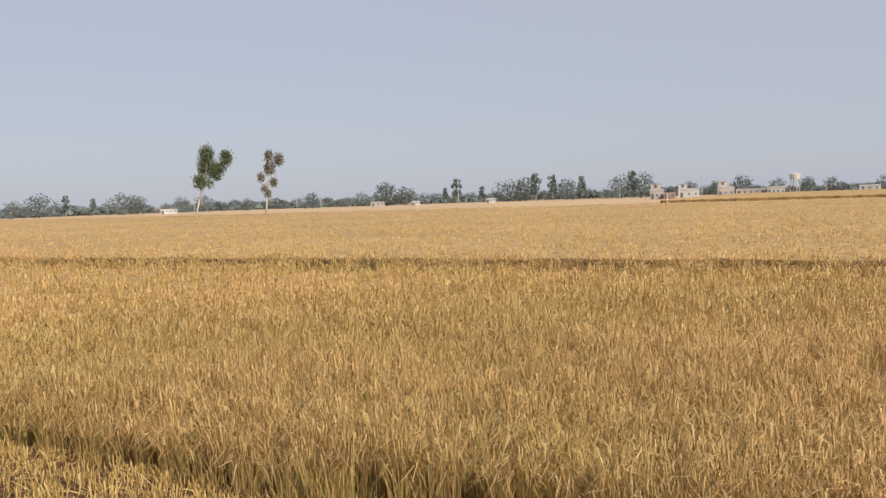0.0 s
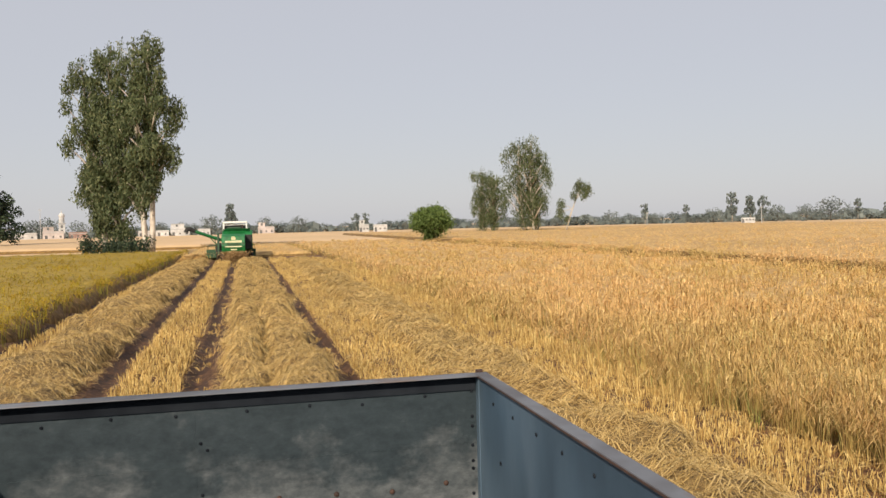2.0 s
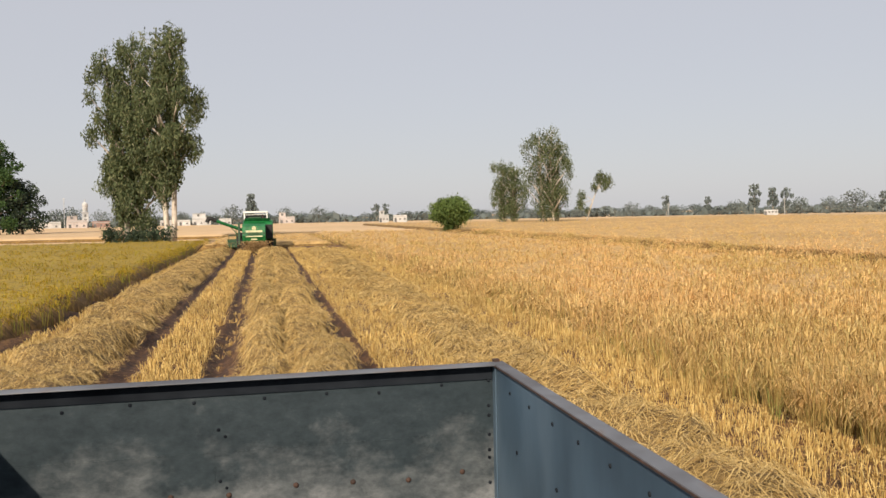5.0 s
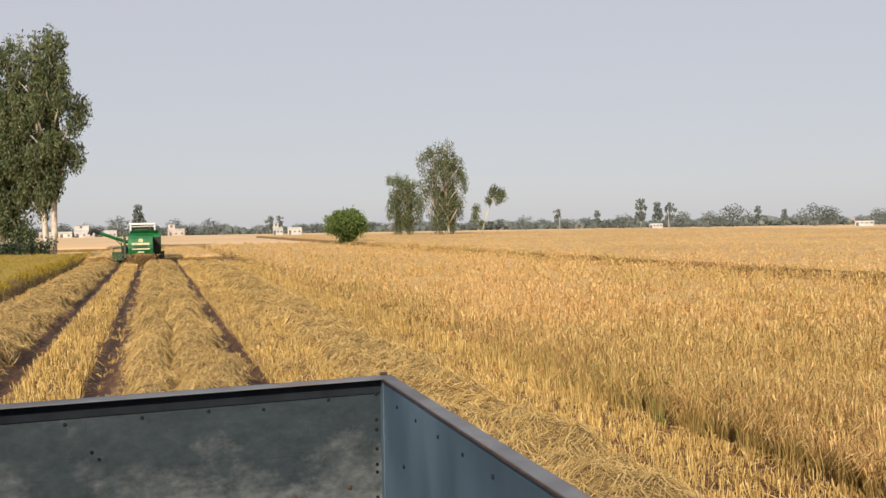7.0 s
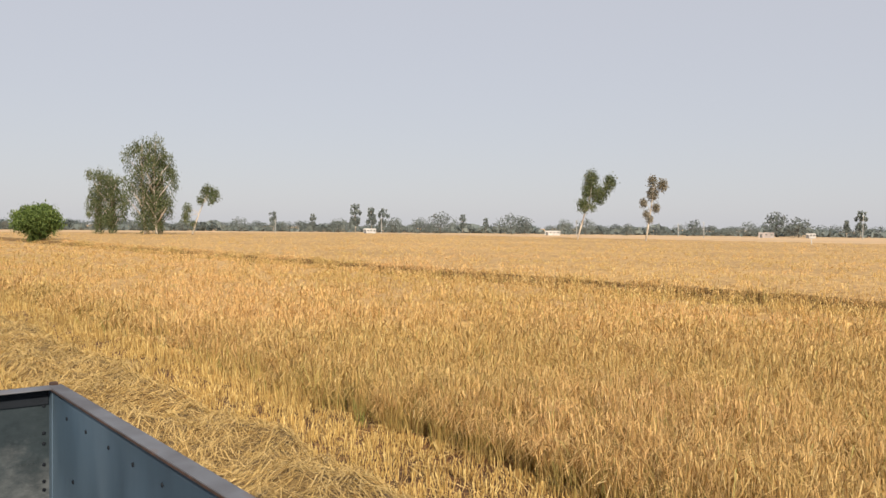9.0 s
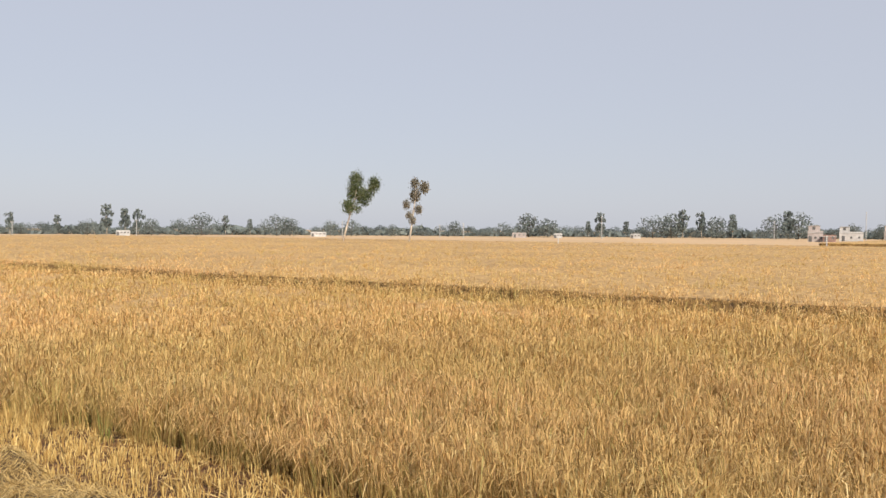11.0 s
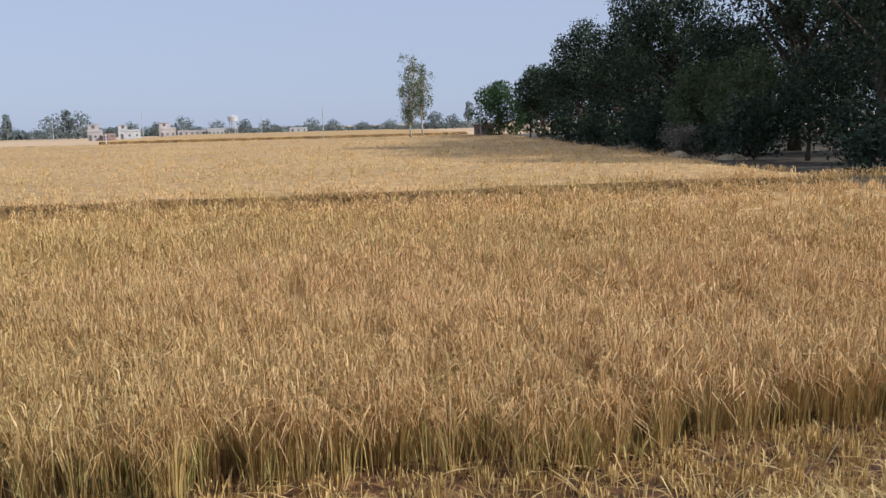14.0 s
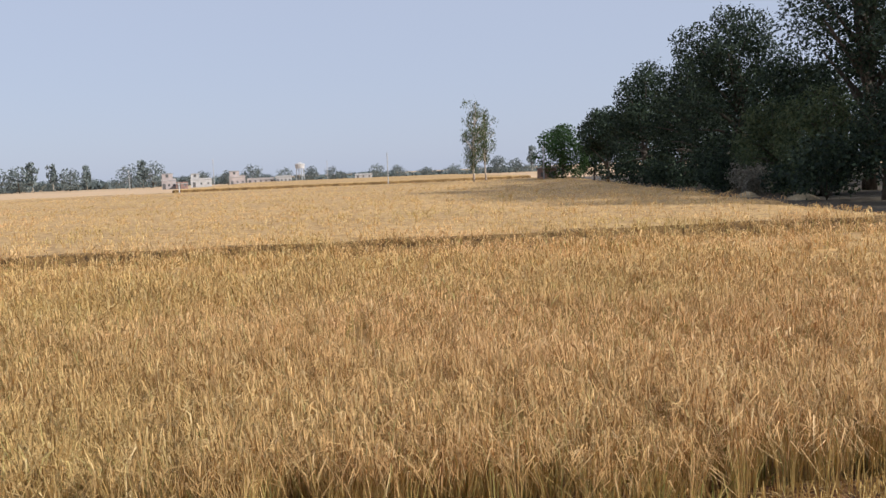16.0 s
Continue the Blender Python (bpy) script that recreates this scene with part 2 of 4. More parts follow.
sheet("stubble_ground", np.linspace(-6.4, 6.9, 100), np.linspace(-14, 84, 210), floor_height, M["soil"],
      "bare brown soil with wheel tracks between straw rows", "soil")


# Dark strips laid in the grooves carry the shade of the straw rows.
for c in TRACKS:
    X = np.linspace(-0.29, 0.29, 8)
    track = sheet("wheel_track", X, np.arange(-12, 73, 0.3), lambda x, y: floor_height(x * 0.9 + c + 0.08 * np.sin(y * 0.35 + c), y) + 0.012 - 0.02 * (np.abs(x) > 0.27), M["rut_soil"], "soil pressed into a wheel track, darkened for the rut's shade", "soil")
    for v in track.data.vertices:
        v.co.x = v.co.x * 0.9 + c + 0.08 * math.sin(v.co.y * 0.35 + c)
sheet("crop_soil", np.linspace(6.9, 27.2, 50), np.linspace(-24, 131, 200), lambda x, y: 0.03 + bumpy(x, y, 0.02), M["soil"], "dark brown soil under the rice", "soil")
sheet("crop_soil", np.linspace(-61, -6.4, 60), np.linspace(1, 97, 100), lambda x, y: 0.03 + bumpy(x, y, 0.02), M["soil"], "dark brown soil under the green rice", "soil")


# ---- rice ----
def crop_points(x0, x1, y0, y1, near=25.0, d0=12.0, fall=1.6, least=0.0, keep=None, seed=1):
    """Places of rice hills, thinning out with the distance from the trailer."""
    rng = np.random.default_rng(seed)
    out = []
    step = 4.0
    for cx in np.arange(x0, x1, step):
        for cy in np.arange(y0, y1, step):
            w, h = min(step, x1 - cx), min(step, y1 - cy)
            d = max(math.hypot(cx + w / 2, cy + h / 2), 1.0)
            k = near * min(1.0, (d0 / d) ** fall)
            n = rng.poisson(max(k, least) * w * h)
            out.append(np.stack([cx + rng.uniform(0, w, n), cy + rng.uniform(0, h, n)], -1))
    p = np.concatenate(out)
    if keep is not None:
        p = p[keep(p[:, 0], p[:, 1])]
    return p, rng


def rice(name, p, rng, mats, height, per_stem, per_ear, label, spread=0.09, low_edge=None, fine=0.0, per_leaf=0):
    """Rice hills: upright stems, arching leaves and hanging ears. fine: the distance up to which the pieces are thin."""
    d = np.hypot(p[:, 0], p[:, 1])
    grow = np.clip((d / 12.0) ** 0.5, 1.0, 2.3)
    thick = np.clip((d / max(fine, 1.0)) ** 1.2, 0.62, 1.0) if fine else np.ones(len(p))
    h = height * (1 + 0.07 * np.sin(p[:, 0] * 1.1 + 2 * np.sin(p[:, 1] * 0.7)) + rng.normal(0, 0.06, len(p)))
    if low_edge is not None:      # the outermost hills are trodden and shorter
        low = np.clip(0.48 + (p[:, 0] - low_edge) / 1.3 + rng.normal(0, 0.10, len(p)), 0.35, 1.0)
        h = h * (1 - (1 - low) * np.clip((p[:, 1] - 4) / 9, 0.15, 1))
    pieces = []
    for kind, count in (("stem", per_stem), ("leaf", per_leaf), ("ear", per_ear)):
        if not count:
            continue
        k = np.repeat(np.arange(len(p)), count)
        n = len(k)
        a, r = rng.uniform(0, math.tau, n), rng.uniform(0.2, 1, n)
        out = np.stack([np.cos(a), np.sin(a)], -1)
        g, hh, w = grow[k], h[k], grow[k] * thick[k] * rng.uniform(0.7, 1.3, n)
        base = np.concatenate([p[k] + out * (r * spread * 0.6 * g)[:, None], np.zeros((n, 1))], -1)
        if kind == "stem":
            lean = (r * rng.uniform(0.05, 0.45, n))[:, None]
            mid = np.concatenate([base[:, :2] + out * lean * 0.35, (hh * rng.uniform(0.5, 0.65, n))[:, None]], -1)
            tip = np.concatenate([base[:, :2] + out * lean, (hh * rng.uniform(0.8, 1.12, n))[:, None]], -1)
            pieces.append((*strips(base, mid, tip, 0.012 * w, rng), 1))
        elif kind == "leaf":
            reach = rng.uniform(0.10, 0.42, n)[:, None]
            base[:, 2] = hh * rng.uniform(0.35, 0.6, n)
            mid = np.concatenate([base[:, :2] + out * reach * 0.45, (hh * rng.uniform(0.82, 1.08, n))[:, None]], -1)
            tip = np.concatenate([base[:, :2] + out * reach, mid[:, 2:] + rng.uniform(-0.28, 0.16, n)[:, None]], -1)
            pieces.append((*strips(base, mid, tip, 0.012 * w, rng), 2))
        else:
            top = hh * rng.uniform(0.72, 1.0, n)
            base = np.concatenate([base[:, :2] + out * (0.06 * g * r)[:, None], top[:, None] * rng.uniform(0.84, 0.96, n)[:, None]], -1)
            mid = np.concatenate([base[:, :2] + out * (0.05 * r)[:, None], top[:, None] + 0.03], -1)
            reach = rng.uniform(0.08, 0.28, n) * np.sqrt(g)
            tip = np.concatenate([mid[:, :2] + out * reach[:, None], (top - rng.uniform(-0.06, 0.20, n))[:, None]], -1)
            pieces.append((*strips(base, mid, tip, 0.0145 * w, rng), 0))
    v, f, ix = bind(pieces)
    return tagged(new(name, mesh_of(name, v, f, mats, ix)), label, "rice crop", kind="stuff")


def edge_row(x, y0, y1, wide, per_metre, seed, out):
    """Extra rice hills along an edge of a field, which stand ragged and lean outwards."""
    rng = np.random.default_rng(seed)
    n = int((y1 - y0) * per_metre)
    y = y0 + (y1 - y0) * rng.uniform(0, 1, n)
    return np.stack([x + out * 0.22 * np.sin(y * 1.3 + 2 * np.sin(y * 0.37)) + rng.uniform(-0.1, wide, n) * -out, y], -1)


def tree_side(x, y):
    return y > -19.5 - 0.155 * (x - 30)


HEIGHT = 0.88
p, rng = crop_points(RIGHT_EDGE, GAP0, -18.5, 130, near=27.0, d0=12.0, fall=1.85, seed=3)
p = np.concatenate([p, edge_row(RIGHT_EDGE, -13, 45, 0.9, 11, 31, -1), edge_row(GAP0, -13, 90, 0.5, 3, 32, 1)])
p = p[p[:, 1] > -0.9 * p[:, 0] - 2.0]
close = np.hypot(p[:, 0], p[:, 1]) < 19 + rng.normal(0, 4.5, len(p))
rice("standing_rice", p[close], rng, [M["ear"], M["stem"], M["blade"]], HEIGHT, 6, 20, "dense ripe golden rice standing uncut beside the straw rows", low_edge=RIGHT_EDGE - 0.1, fine=19.0, per_leaf=7)
rice("standing_rice", p[~close], rng, [M["ear"], M["stem"], M["blade"]], HEIGHT, 4, 11, "dense ripe golden rice reaching away to the field bund", low_edge=RIGHT_EDGE - 0.1, per_leaf=3)
p = edge_row(RIGHT_EDGE, -9, 16, 1.3, 24, 35, -1)
rice("standing_rice", p, rng, [M["ear"], M["stem"], M["blade"]], HEIGHT * 0.9, 18, 4, "thin dry rice stalks standing along the cut edge", spread=0.12, low_edge=RIGHT_EDGE - 0.6, fine=19.0, per_leaf=6)
p, rng = crop_points(GAP1, 150, -45, 200, near=17.0, fall=1.75, keep=tree_side, seed=4)
p = np.concatenate([p, edge_row(GAP1 + 0.1, -22, 110, 0.7, 16, 33, -1)])
rice("standing_rice", p, rng, [M["ear"], M["stem"]], HEIGHT * 1.14, 2, 7, "ripe golden rice field beyond the narrow field bund")
p, rng = crop_points(-40, LEFT_EDGE, 4, 96, near=19.0, fall=1.75, seed=5)
p = np.concatenate([p, edge_row(LEFT_EDGE, 4, 95, 0.7, 4, 34, 1)])
rice("standing_rice", p, rng, [M["green_ear"], M["green_stem"]], 0.85, 2, 7, "yellow-green rice not yet fully ripe")
p, rng = crop_points(LEFT_EDGE, RIGHT_EDGE, 81.6, 130, near=20.0, seed=6)
p2, rng = crop_points(LEFT_EDGE, -3.0, 77.5, 81.6, near=20.0, seed=7)
rice("standing_rice", np.concatenate([p, p2]), rng, [M["ear"], M["stem"]], HEIGHT, 4, 6, "ripe rice standing before the combine's header")


def canopy_height(top):
    def z(x, y):
        d = np.hypot(x, y)
        s = np.clip((d - 9) / 18, 0, 1)
        return top * (0.06 + 0.72 * s * s * (3 - 2 * s)) + bumpy(x, y, 0.025) * (1 + s)
    return z


def canopy(name, x0, x1, y0, y1, top, material, label, keep=None, taper=1.3, sides=2):
    """The closed mass of stalks below the ears, with dark lower stalks, shade in their colour, down to the ground at
    its edges.
    """
    rim_steps = np.array([0.0, 0.02, 0.4, 0.9, 1.6])

    def lines(a, b, n):
        mid = np.arange(a + 2.2, b - 2.2, max(0.4, (b - a) / n))
        return np.concatenate([a + rim_steps, mid, b - rim_steps[::-1]])
    xs, ys = lines(x0, x1, 90), lines(y0, y1, 150)
    f = canopy_height(top)

    def z(x, y):
        h = f(x, y)
        rim = (x <= xs[0]) | (x >= xs[-1] - 1e-6) | (y <= ys[0]) | (y >= ys[-1] - 1e-6)
        edge = np.minimum(np.minimum(x - xs[0], xs[-1] - x), np.minimum(y - ys[0], ys[-1] - y))
        h = np.where(rim, -0.01, h * np.clip(0.25 + edge / taper, 0, 1))
        return h if keep is None else np.where(keep(x, y), h, -0.03)
    ob = sheet(name, xs, ys, z, material, label, "rice crop", "stuff")
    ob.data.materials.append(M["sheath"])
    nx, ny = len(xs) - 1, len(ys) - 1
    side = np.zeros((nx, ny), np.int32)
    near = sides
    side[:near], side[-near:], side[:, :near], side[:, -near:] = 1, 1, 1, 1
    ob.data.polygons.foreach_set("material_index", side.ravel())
    for v in ob.data.vertices:      # the edges of the field wander
        x, y = v.co.x, v.co.y
        w = 0.16 * math.sin(y * 1.1 + 2 * math.sin(y * 0.43)) + 0.08 * math.sin(y * 3.7)
        v.co.x = x + w * math.exp(-min(x - x0, x1 - x) / 1.5)


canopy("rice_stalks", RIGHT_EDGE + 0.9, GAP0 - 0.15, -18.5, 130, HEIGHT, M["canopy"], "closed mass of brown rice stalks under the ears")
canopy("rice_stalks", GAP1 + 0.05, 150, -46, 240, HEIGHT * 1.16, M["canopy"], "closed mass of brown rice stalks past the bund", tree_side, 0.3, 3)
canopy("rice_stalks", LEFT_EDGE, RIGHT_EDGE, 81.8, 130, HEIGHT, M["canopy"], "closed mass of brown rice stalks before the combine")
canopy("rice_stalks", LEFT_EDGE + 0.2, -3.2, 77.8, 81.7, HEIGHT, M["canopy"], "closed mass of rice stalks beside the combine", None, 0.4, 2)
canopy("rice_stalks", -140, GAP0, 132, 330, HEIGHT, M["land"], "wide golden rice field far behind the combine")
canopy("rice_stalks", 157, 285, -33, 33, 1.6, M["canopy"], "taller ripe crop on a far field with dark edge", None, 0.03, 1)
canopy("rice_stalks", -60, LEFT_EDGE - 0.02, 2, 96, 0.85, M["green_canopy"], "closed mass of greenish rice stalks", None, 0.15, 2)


# ---- stubble and straw rows ----
def stubble(x0, x1, y0, y1, height, density, label, seed, stalks=9):
    p, rng = crop_points(x0, x1, y0, y1, near=density, d0=14.0, fall=1.15, seed=seed)
    k = np.repeat(np.arange(len(p)), stalks)
    n = len(k)
    g = np.clip((np.hypot(p[k, 0], p[k, 1]) / 14) ** 0.5, 1, 2.5)
    a, r = rng.uniform(0, math.tau, n), rng.uniform(0, 1, n)
    out = np.stack([np.cos(a), np.sin(a)], -1)
    base = np.concatenate([p[k] + out * (0.045 * r * g)[:, None], np.full((n, 1), 0.10)], -1)
    hill = rng.uniform(0.75, 1.15, len(p))[k]
    hh = 0.10 + height * hill * rng.uniform(0.75, 1.1, n)
    top = base[:, :2] + out * (rng.uniform(0.01, 0.17, n) * r)[:, None] + rng.normal(0, 0.02, (n, 2))
    mid = np.concatenate([0.12 * base[:, :2] + 0.88 * top, hh[:, None] * 0.93], -1)
    tip = np.concatenate([top, hh[:, None]], -1)
    v, q, t = strips(base, mid, tip, 0.0105 * g * rng.uniform(0.7, 1.4, n), rng)
    tagged(new("rice_stubble", mesh_of("rice_stubble", v, [q, t], [M["stubble"]], [0, 0])), label, "stubble", kind="stuff")


stubble(5.0, 6.8, -9, 75, 0.23, 62, "tall yellow rice stubble along the uncut crop", 11)
stubble(6.1, 7.0, 11, 60, 0.40, 26, "taller trodden stubble at the crop edge", 16)
stubble(2.05, 3.5, -4, 78, 0.24, 55, "short pale rice stubble between straw rows", 12)
stubble(-2.3, -1.2, 4.3, 80, 0.26, 60, "yellow-green rice stubble between wheel tracks", 13)
stubble(-5.5, -4.5, -8, 80, 0.24, 45, "short rice stubble at the edge of the green rice", 14)
stubble(-1.0, 1.9, -4, 78, 0.10, 8, "thin trodden rice stubble", 15)


def windrow(x0, x1, y0, y1, high, count, label, seed, groove=False, long=0.22, thick=0.0065, across=math.pi):
    rng = np.random.default_rng(seed)

    def top(x, y):
        u = (x - x0) / (x1 - x0) * 2 - 1 + 0.12 * np.sin(y * 0.9 + seed) + 0.08 * np.sin(y * 2.3)
        z = high * np.clip(1 - np.abs(u) ** 7, 0, 1) * (0.75 + 0.25 * np.sin(y * 1.4 + 2 * np.sin(x * 1.7 + y * 0.5)))
        if groove:
            z = z * (1 - 0.75 * np.exp(-((u + 0.1 - 0.1 * np.sin(y * 0.7)) / 0.13) ** 2))
        return z + 0.14 + bumpy(x, y, 0.05, 3.1) + 0.05 * np.sin(x * 4.1 + 3 * np.sin(y * 1.9)) * np.sin(y * 3.3 + 2 * np.sin(x * 2.7 + seed))

    xs, ys = np.linspace(x0, x1, 26), np.arange(y0, y1, 0.16)
    body = sheet("straw_row", xs, ys, lambda x, y: np.where((x == xs[0]) | (x == xs[-1]), 0.0, top(x, y)), M["strawbed"], label, "straw", "stuff")
    # straws lie denser where the row is near
    y = y0 + (y1 - y0) * rng.uniform(0, 1, count) ** 1.7
    x = rng.uniform(x0 - 0.1, x1 + 0.1, count)
    g = np.clip((np.hypot(x, y) / 9) ** 0.55, 1, 3)
    a = rng.normal(0.3, across, count) + 1.1 * np.sin(x * 2.3 + y * 1.7 + 2 * np.sin(y * 0.9))
    L = long * rng.uniform(0.4, 1.4, count) * np.sqrt(g)
    d = np.stack([np.cos(a), np.sin(a)], -1)
    c = np.stack([x, y], -1)
    e0, e1 = c - d * L[:, None] / 2, c + d * L[:, None] / 2

    def lift(q, s):
        return np.concatenate([q, (top(np.clip(q[:, 0], x0, x1), q[:, 1]) + s)[:, None]], -1)

    v, q, t = strips(lift(e0, rng.uniform(-0.03, 0.06, count)), lift(c, rng.uniform(0.0, 0.11, count)), lift(e1, rng.uniform(-0.03, 0.11, count)),
                     thick * g * rng.uniform(0.7, 1.5, count), rng)
    straw = new("straw", mesh_of("straw", v, [q, t], [M["straw"]], [0, 0]))
    straw.parent = body
    tagged(straw, kind="stuff")


def litter(x0, x1, y0, y1, count, z, seed):
    rng = np.random.default_rng(seed)
    c = np.stack([rng.uniform(x0, x1, count), y0 + (y1 - y0) * rng.uniform(0, 1, count) ** 1.5, z + rng.uniform(0, 0.16, count)], -1)
    a = rng.uniform(0, math.tau, count)
    d = np.stack([np.cos(a), np.sin(a), rng.normal(0, 0.25, count)], -1) * rng.uniform(0.06, 0.24, count)[:, None]
    v, q, t = strips(c - d, c + np.array([0, 0, 0.02]), c + d, rng.uniform(0.008, 0.016, count), rng)
    tagged(new("straw_litter", mesh_of("straw_litter", v, [q, t], [M["straw"]], [0, 0])), "loose straws scattered over the stubble", "straw", kind="stuff")


litter(4.9, 6.8, -8, 30, 11000, 0.12, 41)
litter(2.05, 3.4, 3, 40, 7000, 0.16, 42)
litter(-2.4, -1.1, 5, 45, 3000, 0.10, 43)

windrow(3.3, 5.2, -9, 72, 0.30, 60000, "loose row of cut rice straw beside the trailer", 21, False, 0.36, 0.010, 0.8)
windrow(-0.5, 1.5, 4.5, 72, 0.46, 56000, "doubled row of threshed rice straw between wheel tracks", 22, True)
windrow(-4.85, -2.95, -8, 72, 0.46, 54000, "long low row of threshed rice straw", 23)

# Dark sheet: leaf litter with the shade of the grove in its colour.
sheet("grove_floor", np.linspace(20, 190, 60), np.linspace(-95, -19, 60), lambda x, y: 0.02 + bumpy(x, y, 0.03, 0.6) - np.where(y > -19.6 - 0.155 * (x - 30), 0.12, 0.0),
      M["shaded_leaf_litter"], "leaf-littered ground under the grove, its shade in the colour", "soil")



def weeds():
    """Green grass tufts at the foot of the uncut rice."""
    rng = np.random.default_rng(61)
    n = 34
    c = np.stack([rng.uniform(6.5, 7.4, n), rng.uniform(-6, 20, n)], -1)
    k = np.repeat(np.arange(n), 26)
    m = len(k)
    a, r = rng.uniform(0, math.tau, m), rng.uniform(0, 1, m)
    out = np.stack([np.cos(a), np.sin(a)], -1)
    base = np.concatenate([c[k] + out * (0.09 * r)[:, None], np.full((m, 1), 0.04)], -1)
    h = rng.uniform(0.25, 0.62, m)
    mid = np.concatenate([base[:, :2] + out * (0.05 * r)[:, None], (h * 0.6)[:, None]], -1)
    tip = np.concatenate([base[:, :2] + out * (0.22 * r)[:, None], h[:, None]], -1)
    v, q, t = strips(base, mid, tip, rng.uniform(0.007, 0.014, m), rng)
    tagged(new("grass_weeds", mesh_of("grass_weeds", v, [q, t], [M["weed"]], [0, 0])), "green grass weeds at the foot of the rice", "grass", kind="stuff")


weeds()

# ---- trailer ----
M["blue"] = grain("weathered_blue_paint", [(0.3, (0.028, 0.052, 0.08)), (0.5, (0.052, 0.09, 0.13)), (0.75, (0.09, 0.135, 0.18))], 2.5, 1.2, rough=0.55, bump=0.05, stretch=(1, 1, 0.4))
# Near-black, hardly glossy: the lip's shade on the flange; also colours the rivets.
M["shade_rivet_navy"] = grain("flange_shade_rivet_navy", [(0.3, (0.008, 0.010, 0.014)), (0.7, (0.02, 0.024, 0.03))], 5.0, 1.0, rough=0.9)
M["shade_rivet_navy"].node_tree.nodes["Principled BSDF"].inputs["Specular IOR Level"].default_value = 0.1
M["rim"] = grain("worn_grey_steel_edge", [(0.3, (0.08, 0.078, 0.085)), (0.55, (0.15, 0.16, 0.18)), (0.72, (0.15, 0.10, 0.075))], 3.0, 0.9, rough=0.65)
M["rust"] = grain("rusty_steel", [(0.3, (0.03, 0.018, 0.014)), (0.7, (0.09, 0.045, 0.03))], 25.0, 3.0, rough=0.8)
M["rubber"] = grain("black_rubber", [(0.3, (0.012, 0.012, 0.012)), (0.7, (0.03, 0.028, 0.026))], 20.0, 2.0, rough=0.8)


def worn_sheet(name):
    """Dark blue-grey steel plate rubbed to pale bare metal in patches."""
    m, n, l, p = shader(name, 0.45, 0.25)
    a = place_noise(n, l, 2.3, 12.0, (1.0, 1.0, 1.2))
    a.inputs["Roughness"].default_value = 0.66
    b = place_noise(n, l, 14.0, 10.0, (0.8, 0.8, 1.3))
    b.inputs["Roughness"].default_value = 0.68
    base = ramp(n, [(0.3, (0.019, 0.029, 0.035)), (0.6, (0.037, 0.052, 0.060)), (0.8, (0.066, 0.079, 0.085))])
    l.new(b.outputs[0], base.inputs[0])
    bare = ramp(n, [(0.3, (0.075, 0.085, 0.09)), (0.7, (0.31, 0.318, 0.32))])
    l.new(b.outputs[0], bare.inputs[0])
    # the grain has polished the plate lower down
    geo, sep = n.new("ShaderNodeNewGeometry"), n.new("ShaderNodeSeparateXYZ")
    l.new(geo.outputs["Position"], sep.inputs[0])
    low = n.new("ShaderNodeMapRange")
    for k, v in ((1, 2.08), (2, 1.62), (3, -0.10), (4, 0.26)):
        low.inputs[k].default_value = v
    l.new(sep.outputs["Z"], low.inputs[0])
    add, cut = n.new("ShaderNodeMath"), ramp(n, [(0.52, (0, 0, 0)), (0.90, (1, 1, 1))])
    l.new(a.outputs[0], add.inputs[0])
    l.new(low.outputs[0], add.inputs[1])
    l.new(add.outputs[0], cut.inputs[0])
    l.new(mixed(n, l, base.outputs[0], bare.outputs[0], cut.outputs[0]), p.inputs["Base Color"])
    bp = n.new("ShaderNodeBump")
    bp.inputs["Strength"].default_value, bp.inputs["Distance"].default_value = 0.12, 0.02
    l.new(b.outputs[0], bp.inputs["Height"])
    l.new(bp.outputs[0], p.inputs["Normal"])
    return m


M["worn"] = worn_sheet("rubbed_steel_plate")
TX0, TX1, TY0, TY1, TF, TT = -1.42, 1.155, -0.95, 4.15, 1.05, 2.236      # inside of the box; floor and rim


